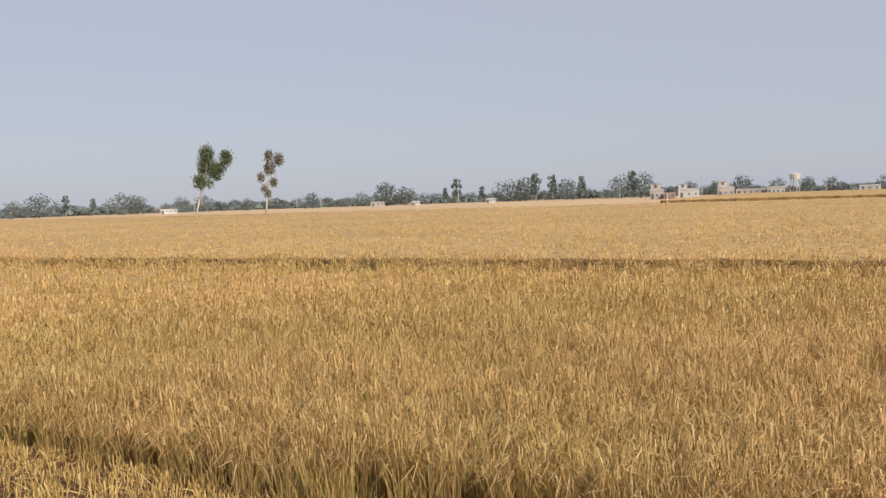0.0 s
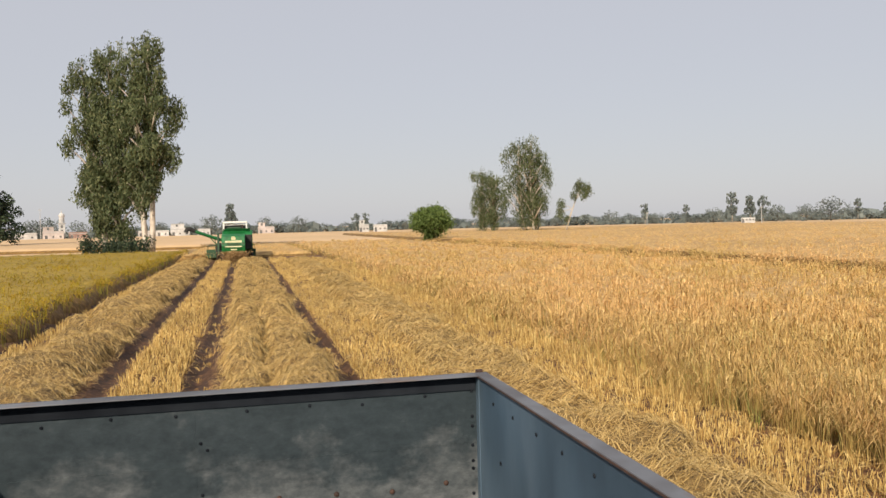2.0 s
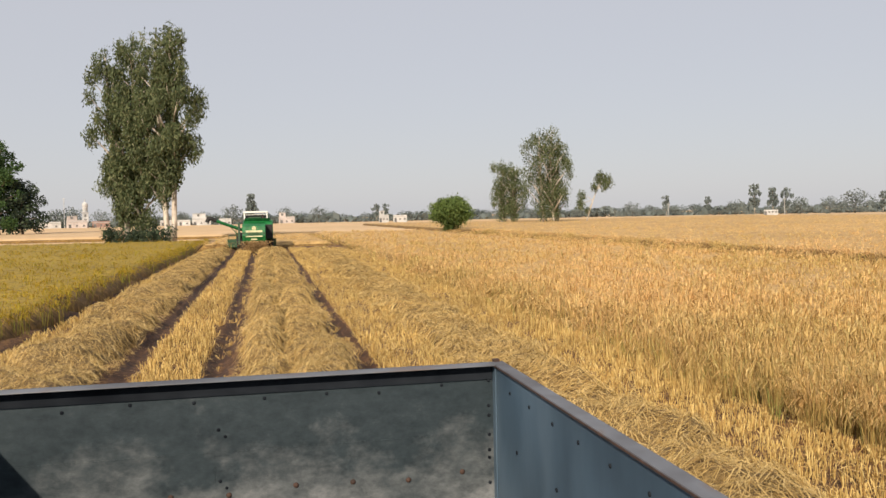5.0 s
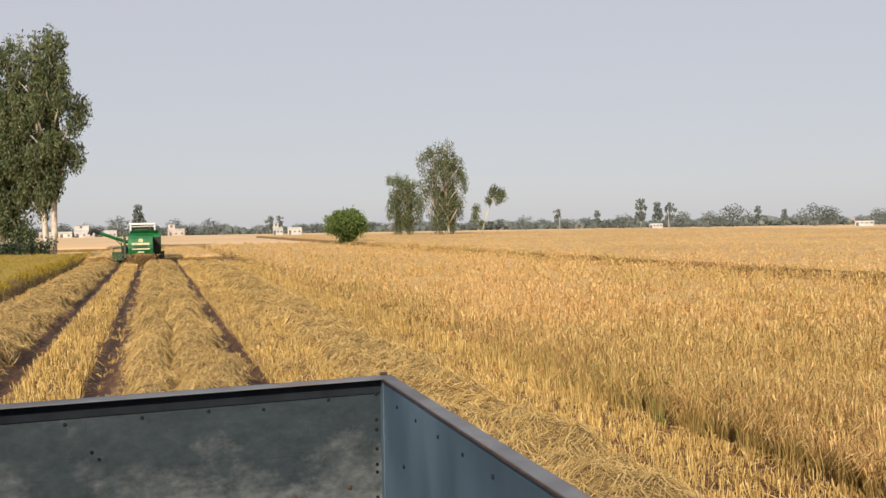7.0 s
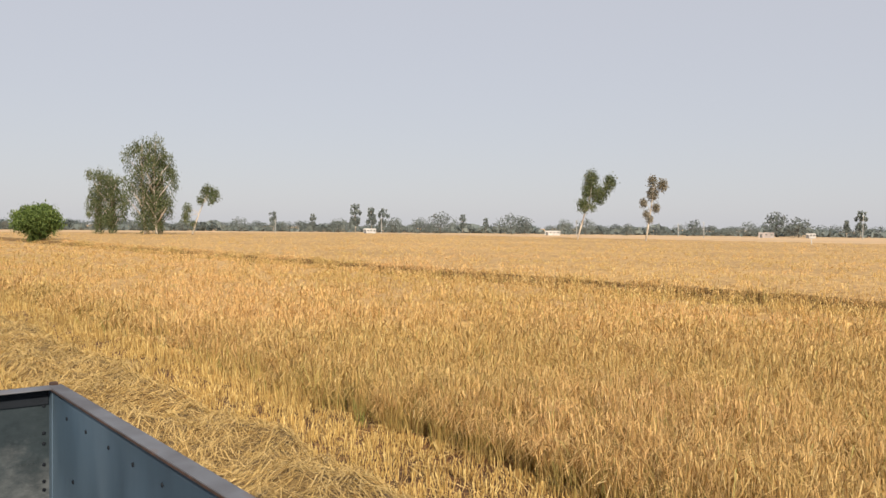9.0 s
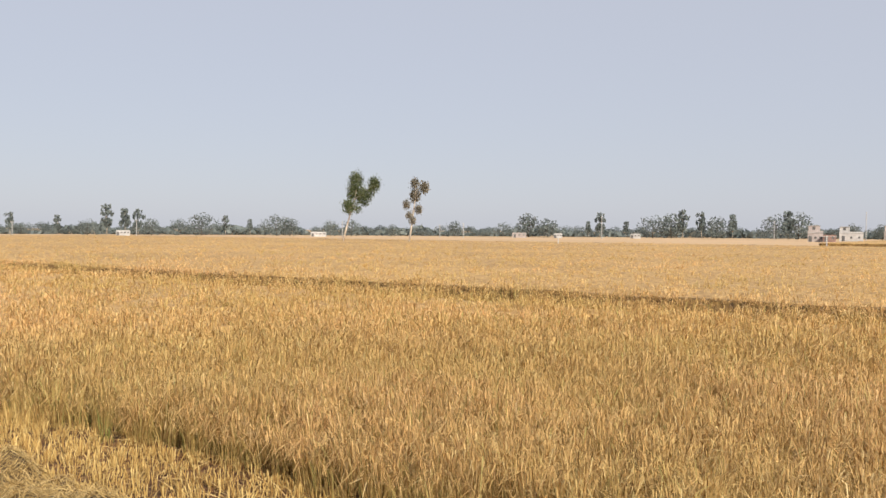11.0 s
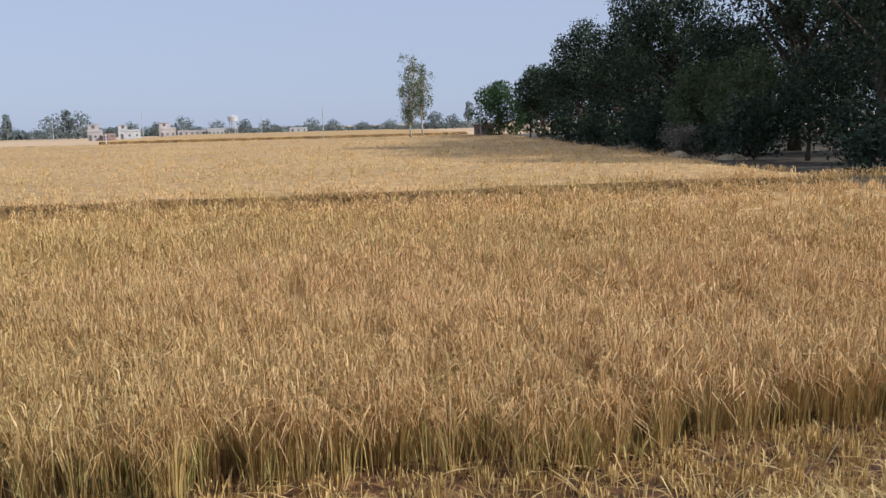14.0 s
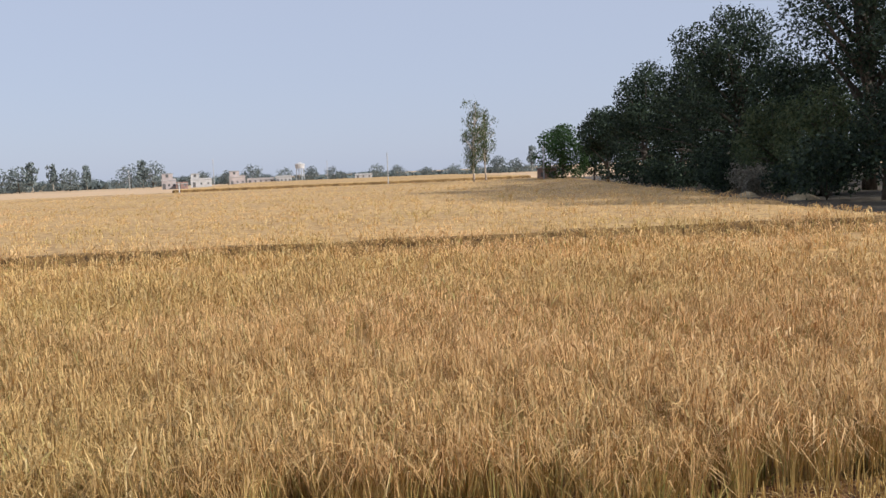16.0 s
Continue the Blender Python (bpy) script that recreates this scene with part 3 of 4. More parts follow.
def trailer():
    t = thing("grain_trailer", "open blue steel farm trailer with rubbed riveted inner walls", "trailer")
    back = part("rear_wall", box(bmesh.new(), TX0 - 0.004, TX1 + 0.004, TY1, TY1 + 0.006, TF, TT - 0.01, 0.001), M["worn"], t, "dark steel plate rubbed to pale metal")
    side = part("side_wall", box(bmesh.new(), TX1, TX1 + 0.006, TY0, TY1 - 0.004, TF, TT - 0.01, 0.001), M["blue"], t, "weathered blue painted steel wall")
    left = part("side_wall", box(bmesh.new(), TX0 - 0.006, TX0, TY0, TY1 - 0.004, TF, TT - 0.01, 0.001), M["blue"], t)
    part("front_wall", box(bmesh.new(), TX0, TX1, TY0 - 0.012, TY0 - 0.006, TF, TT - 0.01, 0.001), M["worn"], t)
    part("floor_plate", box(bmesh.new(), TX0, TX1, TY0, TY1, TF - 0.06, TF - 0.004), M["worn"], t)
    # rims: folded channels
    part("rim", prism(bmesh.new(), [(TY1 - 0.078, TT - 0.006), (TY1 + 0.015, TT - 0.006), (TY1 + 0.015, TT), (TY1 - 0.078, TT)], TX0 - 0.06, TX1 + 0.012, 0.003), M["rim"], t, "worn grey steel rim with rust")
    part("rim_flange", box(bmesh.new(), TX0 - 0.06, TX1 + 0.05, TY1 + 0.0155, TY1 + 0.022, TT - 0.07, TT), M["blue"], t)
    for x0, x1 in ((TX1 - 0.012, TX1 + 0.055), (TX0 - 0.055, TX0 + 0.012)):
        part("rim", box(bmesh.new(), x0, x1, TY0 - 0.05, TY1 - 0.080 if x0 < 0 else TY1 + 0.014, TT - 0.010, TT + 0.002, 0.003), M["rim"], t)
    part("rim", box(bmesh.new(), TX0, TX1, TY0 - 0.05, TY0 + 0.04, TT - 0.012, TT, 0.003), M["rim"], t)
    part("corner_angle", prism(bmesh.new(), [(TY1 - 0.05, TF), (TY1, TF), (TY1, TT - 0.015), (TY1 - 0.05, TT - 0.015)], TX1 - 0.006, TX1 - 0.001), M["blue"], side)
    part("corner_tab", box(bmesh.new(), TX1 + 0.0, TX1 + 0.035, TY1 + 0.0, TY1 + 0.03, TT, TT + 0.016, 0.004), M["rust"], t, "small rusty corner tab")
    part("rust_line", box(bmesh.new(), TX1 - 0.016, TX1 - 0.0125, TY0, TY1 - 0.06, TT - 0.010, TT - 0.003), M["rust"], side, "thin line of rust under the rim")
    # The shadow under the rim is deepened by this flange's near-black colour.
    part("inner_flange", box(bmesh.new(), TX0, TX1 - 0.012, TY1 - 0.012, TY1 - 0.004, TT - 0.082, TT - 0.010), M["shade_rivet_navy"], back, "flange below the rim, coloured dark for the lip's shade")
    part("seam", box(bmesh.new(), -0.245, -0.242, TY1 - 0.0015, TY1, TF, TT - 0.075), M["worn"], back)
    part("weld_seam", box(bmesh.new(), TX0, TX1, TY1 - 0.0015, TY1, TT - 0.36, TT - 0.358), M["worn"], back)

    def rivet(x, y, z, axis, parent, r=0.009, m="shade_rivet_navy"):
        bm = bmesh.new()
        bmesh.ops.create_uvsphere(bm, u_segments=8, v_segments=5, radius=r, matrix=Matrix.Translation((x, y, z)) @ Matrix.Diagonal((0.6 if axis else 1, 1 if axis else 0.6, 1, 1)))
        part("rivet", bm, M[m], parent, smooth=True)

    for x in (-1.2, -0.92, -0.62, -0.33, 0.0, 0.3, 0.56, 0.88):
        rivet(x, TY1 - 0.002, TT - 0.11 + 0.01 * math.sin(9 * x), False, back)
    for x in (-0.45, -0.18, 0.14, 0.42, 0.70, 0.98):
        rivet(x, TY1 - 0.002, TT - 0.56 + 0.012 * math.sin(7 * x), False, back, 0.014, "rust")
    for z in (0.25, 0.50):
        rivet(-0.22, TY1 - 0.002, TT - z, False, back)
        rivet(-0.19, TY1 - 0.002, TT - z - 0.035, False, back, 0.008)
    for z in (0.09, 0.22, 0.27, 0.37, 0.45, 0.49, 0.62, 0.75):
        rivet(TX1 - 0.03, TY1 - 0.004, TT - z, False, back)
    for y in (3.85, 3.55, 3.24, 2.95, 2.65, 2.35, 2.05):
        rivet(TX1 - 0.002, y, TT - 0.10, True, side)
    for y in (3.85, 3.3, 2.9, 2.5, 2.1):
        rivet(TX1 - 0.002, y - 0.1, TT - 0.36, True, side, 0.010)
    # running gear
    for x in (-0.95, 0.6):
        part("chassis_rail", box(bmesh.new(), x, x + 0.1, TY0, TY1, TF - 0.20, TF - 0.062), M["rust"], t)
    part("axle", rod(bmesh.new(), (-1.15, 1.6, 0.55), (0.9, 1.6, 0.55), 0.05), M["rust"], t)
    part("axle_block", box(bmesh.new(), -0.95, -0.85, 1.45, 1.75, 0.5, 0.86), M["rust"], t)
    part("axle_block", box(bmesh.new(), 0.6, 0.7, 1.45, 1.75, 0.5, 0.86), M["rust"], t)
    for x in (-1.2, 0.95):
        w = part("wheel", wheel_rings(bmesh.new(), 0, 0, [(-0.08, 0.02), (-0.09, 0.28), (0.09, 0.28), (0.08, 0.02)]), M["rim"], t)
        w.location = (x, 1.6, 0.55)
        part("tyre", wheel_rings(bmesh.new(), 0, 0, [(-0.10, 0.28), (-0.13, 0.36), (-0.12, 0.47), (-0.06, 0.5), (0.06, 0.5), (0.12, 0.47), (0.13, 0.36), (0.10, 0.28)]), M["rubber"], w)
    part("drawbar", box(bmesh.new(), -0.2, -0.08, TY0 - 1.6, TY0 - 0.02, 0.62, 0.74), M["rust"], t)
    part("prop_stand", box(bmesh.new(), -0.18, -0.10, TY0 - 1.3, TY0 - 1.2, 0.05, 0.62), M["rust"], t)


trailer()

# ---- combine ----
M["green"] = grain("green_machine_paint", [(0.3, (0.006, 0.085, 0.024)), (0.6, (0.010, 0.15, 0.040)), (0.8, (0.03, 0.17, 0.055))], 3.0, 0.8, rough=0.35)
M["white"] = grain("white_paint", [(0.3, (0.68, 0.67, 0.62)), (0.7, (0.8, 0.79, 0.75))], 4.0, 0.7, rough=0.5)
M["yellow"] = grain("pale_yellow_decal", [(0.3, (0.55, 0.52, 0.30)), (0.7, (0.68, 0.66, 0.42))], 6.0, 1.0, rough=0.5)
M["darkgreen"] = grain("dirty_dark_green_steel", [(0.3, (0.01, 0.04, 0.015)), (0.7, (0.03, 0.085, 0.035))], 5.0, 1.0, rough=0.6)
M["chaff"] = leafy("chaff", [(0.0, (0.28, 0.16, 0.07)), (1.0, (0.52, 0.36, 0.17))], 2.0)
M["glass"] = shader("dark_cab_glass", 0.1)[0]
M["glass"].node_tree.nodes["Principled BSDF"].inputs["Base Color"].default_value = (0.02, 0.025, 0.025, 1)


def combine():
    c = thing("combine_harvester", "green combine harvester with white canopy spitting chaff over cut rice", "combine harvester", (-0.95, 73.5, 0.0), 0.0)
    hood = part("straw_hood", prism(bmesh.new(), [(0.0, 0.95), (-0.12, 1.5), (0.08, 2.30), (0.45, 2.48), (2.3, 2.52), (2.3, 0.95)], -0.98, 0.95, 0.05), M["green"], c)
    part("hood_rib", box(bmesh.new(), -0.7, 0.68, -0.14, -0.06, 1.40, 1.50, 0.01), M["yellow"], hood, "pale yellow stripe")
    part("decal_band", box(bmesh.new(), -0.7, 0.68, -0.09, 0.02, 1.78, 1.96, 0.01), M["yellow"], hood, "pale yellow decal band")
    part("decal_arch", rod(bmesh.new(), (0, -0.02, 2.12), (0, 0.06, 2.14), 0.19, sides=16), M["yellow"], hood, "round pale emblem")
    part("grille", box(bmesh.new(), -0.55, 0.55, -0.125, -0.03, 1.54, 1.74, 0.01), M["darkgreen"], hood)
    part("number_bar", box(bmesh.new(), -0.25, 0.25, -0.14, -0.075, 1.15, 1.25), M["yellow"], hood)
    for x in (-0.85, 0.82):
        part("tail_lamp", box(bmesh.new(), x - 0.06, x + 0.06, -0.10, -0.0, 1.66, 1.78, 0.01), M["rust"], hood)
    body = part("body", prism(bmesh.new(), [(1.6, 1.15), (1.6, 2.45), (2.2, 2.8), (4.4, 2.8), (5.0, 2.5), (5.0, 1.0)], -0.95, 1.6, 0.05), M["green"], c)
    part("grain_tank", prism(bmesh.new(), [(2.1, 2.78), (1.9, 2.98), (4.0, 2.98), (3.9, 2.78)], -0.85, 1.4, 0.02), M["green"], body)
    # Added black panel stands for the shade on the set-back body.
    part("rear_screen", box(bmesh.new(), 0.98, 1.55, 1.56, 1.597, 1.2, 2.42, 0.01), M["rubber"], body, "dark panel for the shaded rear of the body")
    part("side_panel", box(bmesh.new(), 1.55, 1.60, 1.9, 3.0, 1.3, 2.5, 0.01), M["darkgreen"], body)
    part("side_panel", box(bmesh.new(), 1.55, 1.60, 3.15, 4.6, 1.3, 2.5, 0.01), M["darkgreen"], body)
    part("engine_cover", box(bmesh.new(), -0.5, 0.6, 2.3, 3.4, 2.98, 3.1, 0.03), M["darkgreen"], body)
    part("exhaust", rod(bmesh.new(), (0.75, 3.0, 2.9), (0.75, 3.0, 3.3), 0.05), M["rust"], body)
    cab = part("cab", box(bmesh.new(), -0.80, 1.05, 4.4, 5.7, 2.4, 3.38, 0.03), M["glass"], c, "dark open cab")
    part("canopy", box(bmesh.new(), -0.95, 1.2, 3.9, 5.95, 3.44, 3.62, 0.05), M["white"], cab, "white painted canopy")
    for x in (-0.88, 1.12):
        for y in (3.98, 5.86):
            part("canopy_post", box(bmesh.new(), x - 0.05, x + 0.05, y - 0.04, y + 0.04, 2.7, 3.46), M["white"], cab)
    part("rear_rail", rod(bmesh.new(), (-0.88, 3.98, 3.3), (1.12, 3.98, 3.3), 0.03), M["white"], cab)
    auger = part("unloading_auger", tube(bmesh.new(), [(-0.9, 2.6, 1.98), (-1.2, 2.5, 2.05), (-2.4, 2.2, 2.5), (-3.3, 2.0, 2.85)], [0.15, 0.14, 0.14, 0.14], 12), M["green"], c)
    part("spout", tube(bmesh.new(), [(-3.2, 2.02, 2.82), (-3.6, 1.95, 3.02), (-3.85, 1.9, 3.0), (-3.98, 1.9, 2.7)], [0.16, 0.19, 0.2, 0.2], 12), M["rubber"], auger, "black rubber spout")
    part("auger_prop", rod(bmesh.new(), (-1.1, 2.6, 1.2), (-2.1, 2.3, 2.36), 0.035), M["green"], auger)
    part("elevator", prism(bmesh.new(), [(2.0, 0.7), (2.5, 0.7), (2.8, 2.6), (2.3, 2.6)], -1.4, -1.22, 0.02), M["darkgreen"], c)
    part("ladder", box(box(bmesh.new(), -1.62, -1.57, 3.0, 3.05, 0.5, 2.4), -1.62, -1.57, 3.4, 3.45, 0.5, 2.4), M["darkgreen"], c)
    for x, y, r, w in ((-1.3, 4.5, 0.85, 0.28), (1.35, 4.5, 0.85, 0.28), (-0.95, 1.2, 0.48, 0.16), (0.95, 1.2, 0.48, 0.16)):
        wh = part("wheel", wheel_rings(bmesh.new(), 0, 0, [(-w * 0.5, 0.03), (-w * 0.6, r * 0.5), (w * 0.6, r * 0.5), (w * 0.5, 0.03)]), M["yellow"], c)
        wh.location = (x, y, r + 0.03)
        part("tyre", wheel_rings(bmesh.new(), 0, 0, [(-w * 0.7, r * 0.5), (-w, r * 0.7), (-w * 0.9, r * 0.94), (-w * 0.5, r), (w * 0.5, r), (w * 0.9, r * 0.94), (w, r * 0.7), (w * 0.7, r * 0.5)]), M["rubber"], wh)
    part("axle", rod(bmesh.new(), (-1.0, 1.2, 0.55), (1.0, 1.2, 0.55), 0.07), M["rust"], c)
    head = part("header", prism(bmesh.new(), [(6.6, 0.15), (6.3, 0.35), (6.3, 1.1), (6.45, 1.1), (6.6, 0.35), (7.6, 0.2), (7.6, 0.12)], -2.5, 1.9, 0.01), M["darkgreen"], c)
    part("feeder", prism(bmesh.new(), [(4.9, 1.1), (6.35, 0.4), (6.35, 1.0), (4.9, 1.9)], -0.6, 0.7, 0.02), M["green"], c)
    reel = bmesh.new()
    for k in range(6):
        a = k * math.tau / 6
        rod(reel, (-2.4, 7.2 + 0.5 * math.cos(a), 1.0 + 0.5 * math.sin(a)), (1.8, 7.2 + 0.5 * math.cos(a), 1.0 + 0.5 * math.sin(a)), 0.03, sides=6)
        for x in (-2.4, -0.3, 1.8):
            rod(reel, (x, 7.2, 1.0), (x, 7.2 + 0.5 * math.cos(a), 1.0 + 0.5 * math.sin(a)), 0.02, sides=6)
    part("reel", reel, M["darkgreen"], head)
    # chaff falling from the hood
    rng = np.random.default_rng(5)
    n = 5200
    q = np.stack([rng.normal(0.05, 0.5, n), 0.35 - np.abs(rng.normal(0, 0.6, n)), 1.0 * rng.uniform(0, 1, n) ** 0.8 + 0.05], -1)
    d = rng.normal(0, 0.05, (n, 3))
    v, f4, f3 = strips(q - d, q, q + d, rng.uniform(0.03, 0.07, n), rng)
    ch = new("chaff_spray", mesh_of("chaff_spray", v, [f4, f3], [M["chaff"]], [0, 0]))
    ch.parent = c
    tagged(ch, "falling brown chaff and straw dust", kind="stuff")


combine()


M["youngleaf"] = leafy("dusty_green_leaves", [(0.0, (0.05, 0.075, 0.035)), (0.6, (0.10, 0.13, 0.06)), (1.0, (0.17, 0.19, 0.09))], 0.5)
M["darkleaf"] = leafy("deep_green_leaves", [(0.0, (0.03, 0.06, 0.02)), (0.6, (0.05, 0.10, 0.03)), (1.0, (0.09, 0.15, 0.05))], 0.5)


# ---- trees ----
def leaf_cloud(blobs, count, size, rng, droop=0.4, hollow=0.55, ragged=0.24, slim=0.32):
    """Leaf sprays in and round the blobs (x, y, z, rx, rz): small bent four-cornered leaves."""
    b = np.array(blobs, float)
    wgt = b[:, 3] ** 2 * b[:, 4]
    k = rng.choice(len(b), count, p=wgt / wgt.sum())
    d = rng.normal(0, 1, (count, 3))
    d /= np.linalg.norm(d, axis=1)[:, None]
    r = np.where(rng.uniform(0, 1, count) < hollow, rng.uniform(0.75, 1.0, count), 1.05 * rng.uniform(0, 1, count) ** 0.45)
    r = r * (1 + 0.18 * np.sin(d[:, 0] * 7 + k) * np.cos(d[:, 2] * 6 + 2 * k))
    c = b[k, :3] + d * r[:, None] * np.stack([b[k, 3], b[k, 3], b[k, 4]], -1)
    c = c + rng.normal(0, ragged, (count, 3)) * np.sqrt(b[k, 3])[:, None]
    s = size * rng.uniform(0.5, 1.4, count)
    u = rng.normal(0, 1, (count, 3))
    u[:, 2] -= droop * 2
    u /= np.linalg.norm(u, axis=1)[:, None]
    w = np.cross(u, rng.normal(0, 1, (count, 3)))
    w /= np.linalg.norm(w, axis=1)[:, None]
    nrm = np.cross(u, w)
    s = s[:, None]
    v = np.stack([c - u * s * 0.6, c + w * s * slim + nrm * s * 0.1, c + u * s * 0.6, c - w * s * slim + nrm * s * 0.1], 1).reshape(-1, 3)
    i = np.arange(count)[:, None] * 4
    return v, i + np.array([0, 1, 2, 3])


def tree(name, label, at, trunk_pts, trunk_r, limbs, blobs, leaves, size, leaf_m, bark_m, seed, turn=0.0, group="", droop=0.4, sides=8, hollow=0.45, ragged=0.24, slim=0.32):
    rng = np.random.default_rng(seed)
    t = thing(name, label, "tree", at, turn, group)
    bm = bmesh.new()
    tube(bm, trunk_pts, np.linspace(trunk_r, trunk_r * 0.25, len(trunk_pts)), sides)
    for a, b, r in limbs:
        m = (Vector(a) + Vector(b)) / 2 + Vector((rng.normal(0, 0.15), rng.normal(0, 0.15), 0.2))
        tube(bm, [a, m, b], [r, r * 0.7, r * 0.3], 6)
    part("trunk", bm, bark_m, t, smooth=True)
    v, q = leaf_cloud(blobs, leaves, size, rng, droop, hollow, ragged, slim)
    cr = new("crown", mesh_of("crown", v, [q], [leaf_m]))
    cr.parent = t
    return t


def eucalyptus(at, height, spread, seed, leaves=3000, size=0.4, lean=(0, 0), bare=0.22, label="tall slender eucalyptus with pale trunk", leaf="euca", group=""):
    rng = np.random.default_rng(seed)
    lx, ly = lean

    def stem(f):
        return Vector((lx * f ** 1.2 * height + 0.02 * height * math.sin(3 * f + seed), ly * f * height + 0.015 * height * math.sin(4 * f), f * height))
    pts = [stem(f) for f in np.linspace(0, 0.97, 9)]
    limbs, blobs = [], []
    n = 12 if leaf == "hazed" else 30
    for i in range(n):
        f = bare + (1 - bare) * (i + 0.5) / n
        a = i * 2.4 + seed
        u = (f - bare) / (1 - bare)
        out = spread * (0.55 + 0.6 * math.sin(math.pi * min(1, u * 0.8 + 0.15))) * rng.uniform(0.35, 1.0)
        s = stem(f * 0.9)
        e = s + Vector((out * math.cos(a), out * math.sin(a), out * 1.25))
        limbs.append((s, e, 0.010 * height * (1.15 - f)))
        rr = spread * rng.uniform(0.22, 0.40) * (1.15 - 0.45 * u)
        tall = rr * rng.uniform(1.3, 2.1)
        blobs.append((e.x, e.y, min(e.z, height - tall * 0.8), rr, tall))
        if i % 2 == 0:
            blobs.append((s.x, s.y, s.z + 0.3, rr * 0.9, rr * 1.5))
    blobs.append((*stem(0.95), spread * 0.20, spread * 0.6))
    if leaf == "hazed":
        limbs = limbs[::6]
    return tree("eucalyptus_tree", label, at, pts, height * 0.014, limbs, blobs, leaves, size, M[leaf], M["bark"], seed, group=group, droop=0.9, hollow=0.1, ragged=0.24, slim=0.32 if leaf == "hazed" else 0.2)


def broad_tree(at, height, spread, seed, leaves=3000, size=0.4, leaf="mango", low=0.25, label="dense dark broadleaf tree", name="broadleaf_tree", group=""):
    rng = np.random.default_rng(seed)
    pts = [(0.05 * height * math.sin(2 * f + seed) * f, 0.04 * height * math.sin(3 * f + seed) * f, f * height * 0.7) for f in np.linspace(0, 1, 6)]
    limbs, blobs = [], []
    n = 24
    for i in range(n):
        u = (i + 0.5) / n
        a = i * 2.4 + seed
        out = spread * math.sqrt(max(0.05, 1 - (1.7 * u - 0.7) ** 2)) * rng.uniform(0.5, 0.95)
        z = height * (low + (0.93 - low) * u)
        e = (out * math.cos(a), out * math.sin(a), z)
        limbs.append(((0, 0, height * (0.15 + 0.45 * u)), e, 0.012 * height * (1.1 - u * 0.6)))
        r = spread * rng.uniform(0.22, 0.40)
        blobs.append((*e, r, r * rng.uniform(0.7, 1.0)))
    blobs.append((0, 0, height * 0.6, spread * 0.5, height * 0.25))
    if leaf == "hazed":
        limbs = limbs[::5]
    return tree(name, label, at, pts, height * 0.025, limbs, blobs, leaves, size, M[leaf], M["darkbark"], seed, group=group, droop=0.1, hollow=0.4, ragged=0.12)


# three eucalyptus with shrubs at their feet, near the combine
g = "eucalyptus clump by the combine"
eucalyptus((-16.3, 104.8, 0), 22.8, 2.7, 2, 16000, 0.36, (-0.045, 0), 0.12, "tall eucalyptus leaning outwards with drooping olive-green leaves", group=g)
eucalyptus((-15.5, 104.2, 0), 24.6, 2.7, 5, 16000, 0.36, (0.02, 0.01), 0.14, "tall full eucalyptus with drooping olive-green leaves", group=g)
eucalyptus((-14.2, 103.2, 0), 20.0, 2.4, 12, 9000, 0.36, (0.03, 0.01), 0.08, "eucalyptus in leaf nearly down to the ground", group=g)
eucalyptus((-11.2, 101.6, 0), 24.8, 2.5, 9, 12000, 0.36, (-0.005, 0), 0.2, "tall eucalyptus with drooping brownish olive leaves", group=g)
eucalyptus((-10.8, 100.7, 0), 25.2, 2.7, 14, 16000, 0.36, (0.055, 0), 0.32, "tall eucalyptus with pale bare lower trunk", group=g)


def shrub(at, w, h, seed, leaf="mango", label="low dark shrub at the tree feet", leaves=1500, size=0.22):
    rng = np.random.default_rng(seed)
    blobs = [(rng.uniform(-w, w) * 0.6, rng.uniform(-w, w) * 0.4, h * rng.uniform(0.3, 0.7), w * 0.4, h * 0.4) for _ in range(7)]
    limbs = [((0, 0, 0.05), (b[0], b[1], b[2]), 0.03) for b in blobs]
    t = tree("shrub", label, at, [(0, 0, 0), (0.02, 0, h * 0.3), (0, 0.03, h * 0.55)], 0.06, limbs, blobs, leaves, size, M[leaf], M["darkbark"], seed, hollow=0.2)
    t["category"] = "shrub"
    return t


shrub((-16.8, 102.5, 0), 1.6, 2.2, 31)
shrub((-14.6, 101.6, 0), 1.4, 2.0, 33)
shrub((-11.9, 100.0, 0), 2.0, 2.3, 32)

# single trees and clumps out on the fields
broad_tree((-51.5, 180.0, 0), 20.0, 4.6, 41, 9000, 0.45, "darkleaf", 0.1, "large deep-green tree at the field corner")
broad_tree((-47.5, 182.0, 0), 12.0, 4.5, 42, 6000, 0.45, "mango", 0.1, "dark low broadleaf tree beside a taller one")
brng = np.random.default_rng(43)
bush_blobs = [(0, 0, 3.3, 2.5, 1.9)] + [(2.55 * math.cos(a) * q, 2.55 * math.sin(a) * q, 3.3 + 1.35 * h, 0.95, 0.85) for a, q, h in [(k * 2.4, math.sqrt(max(0.1, 1 - (k / 13 - 0.5) ** 2 * 3.2)), k / 13 * 2 - 1) for k in range(3, 14)]]
bush_blobs += [(0.5 * math.cos(k), 0.5 * math.sin(k), 1.1, 0.8, 0.7) for k in (0, 2, 4)]
tree("broadleaf_tree", "round bright green tree with a clipped domed crown", (27.2, 123.1, 0), [(0, 0, 0), (0.1, 0, 0.8), (0, 0.1, 1.6), (0, 0, 2.6)], 0.45,
     [((0, 0, 0.5), (1.2 * math.cos(k), 1.2 * math.sin(k), 2.4), 0.14) for k in range(6)], bush_blobs, 12000, 0.26, M["bushleaf"], M["darkbark"], 43, hollow=0.9)
g = "eucalyptus clump in the field"
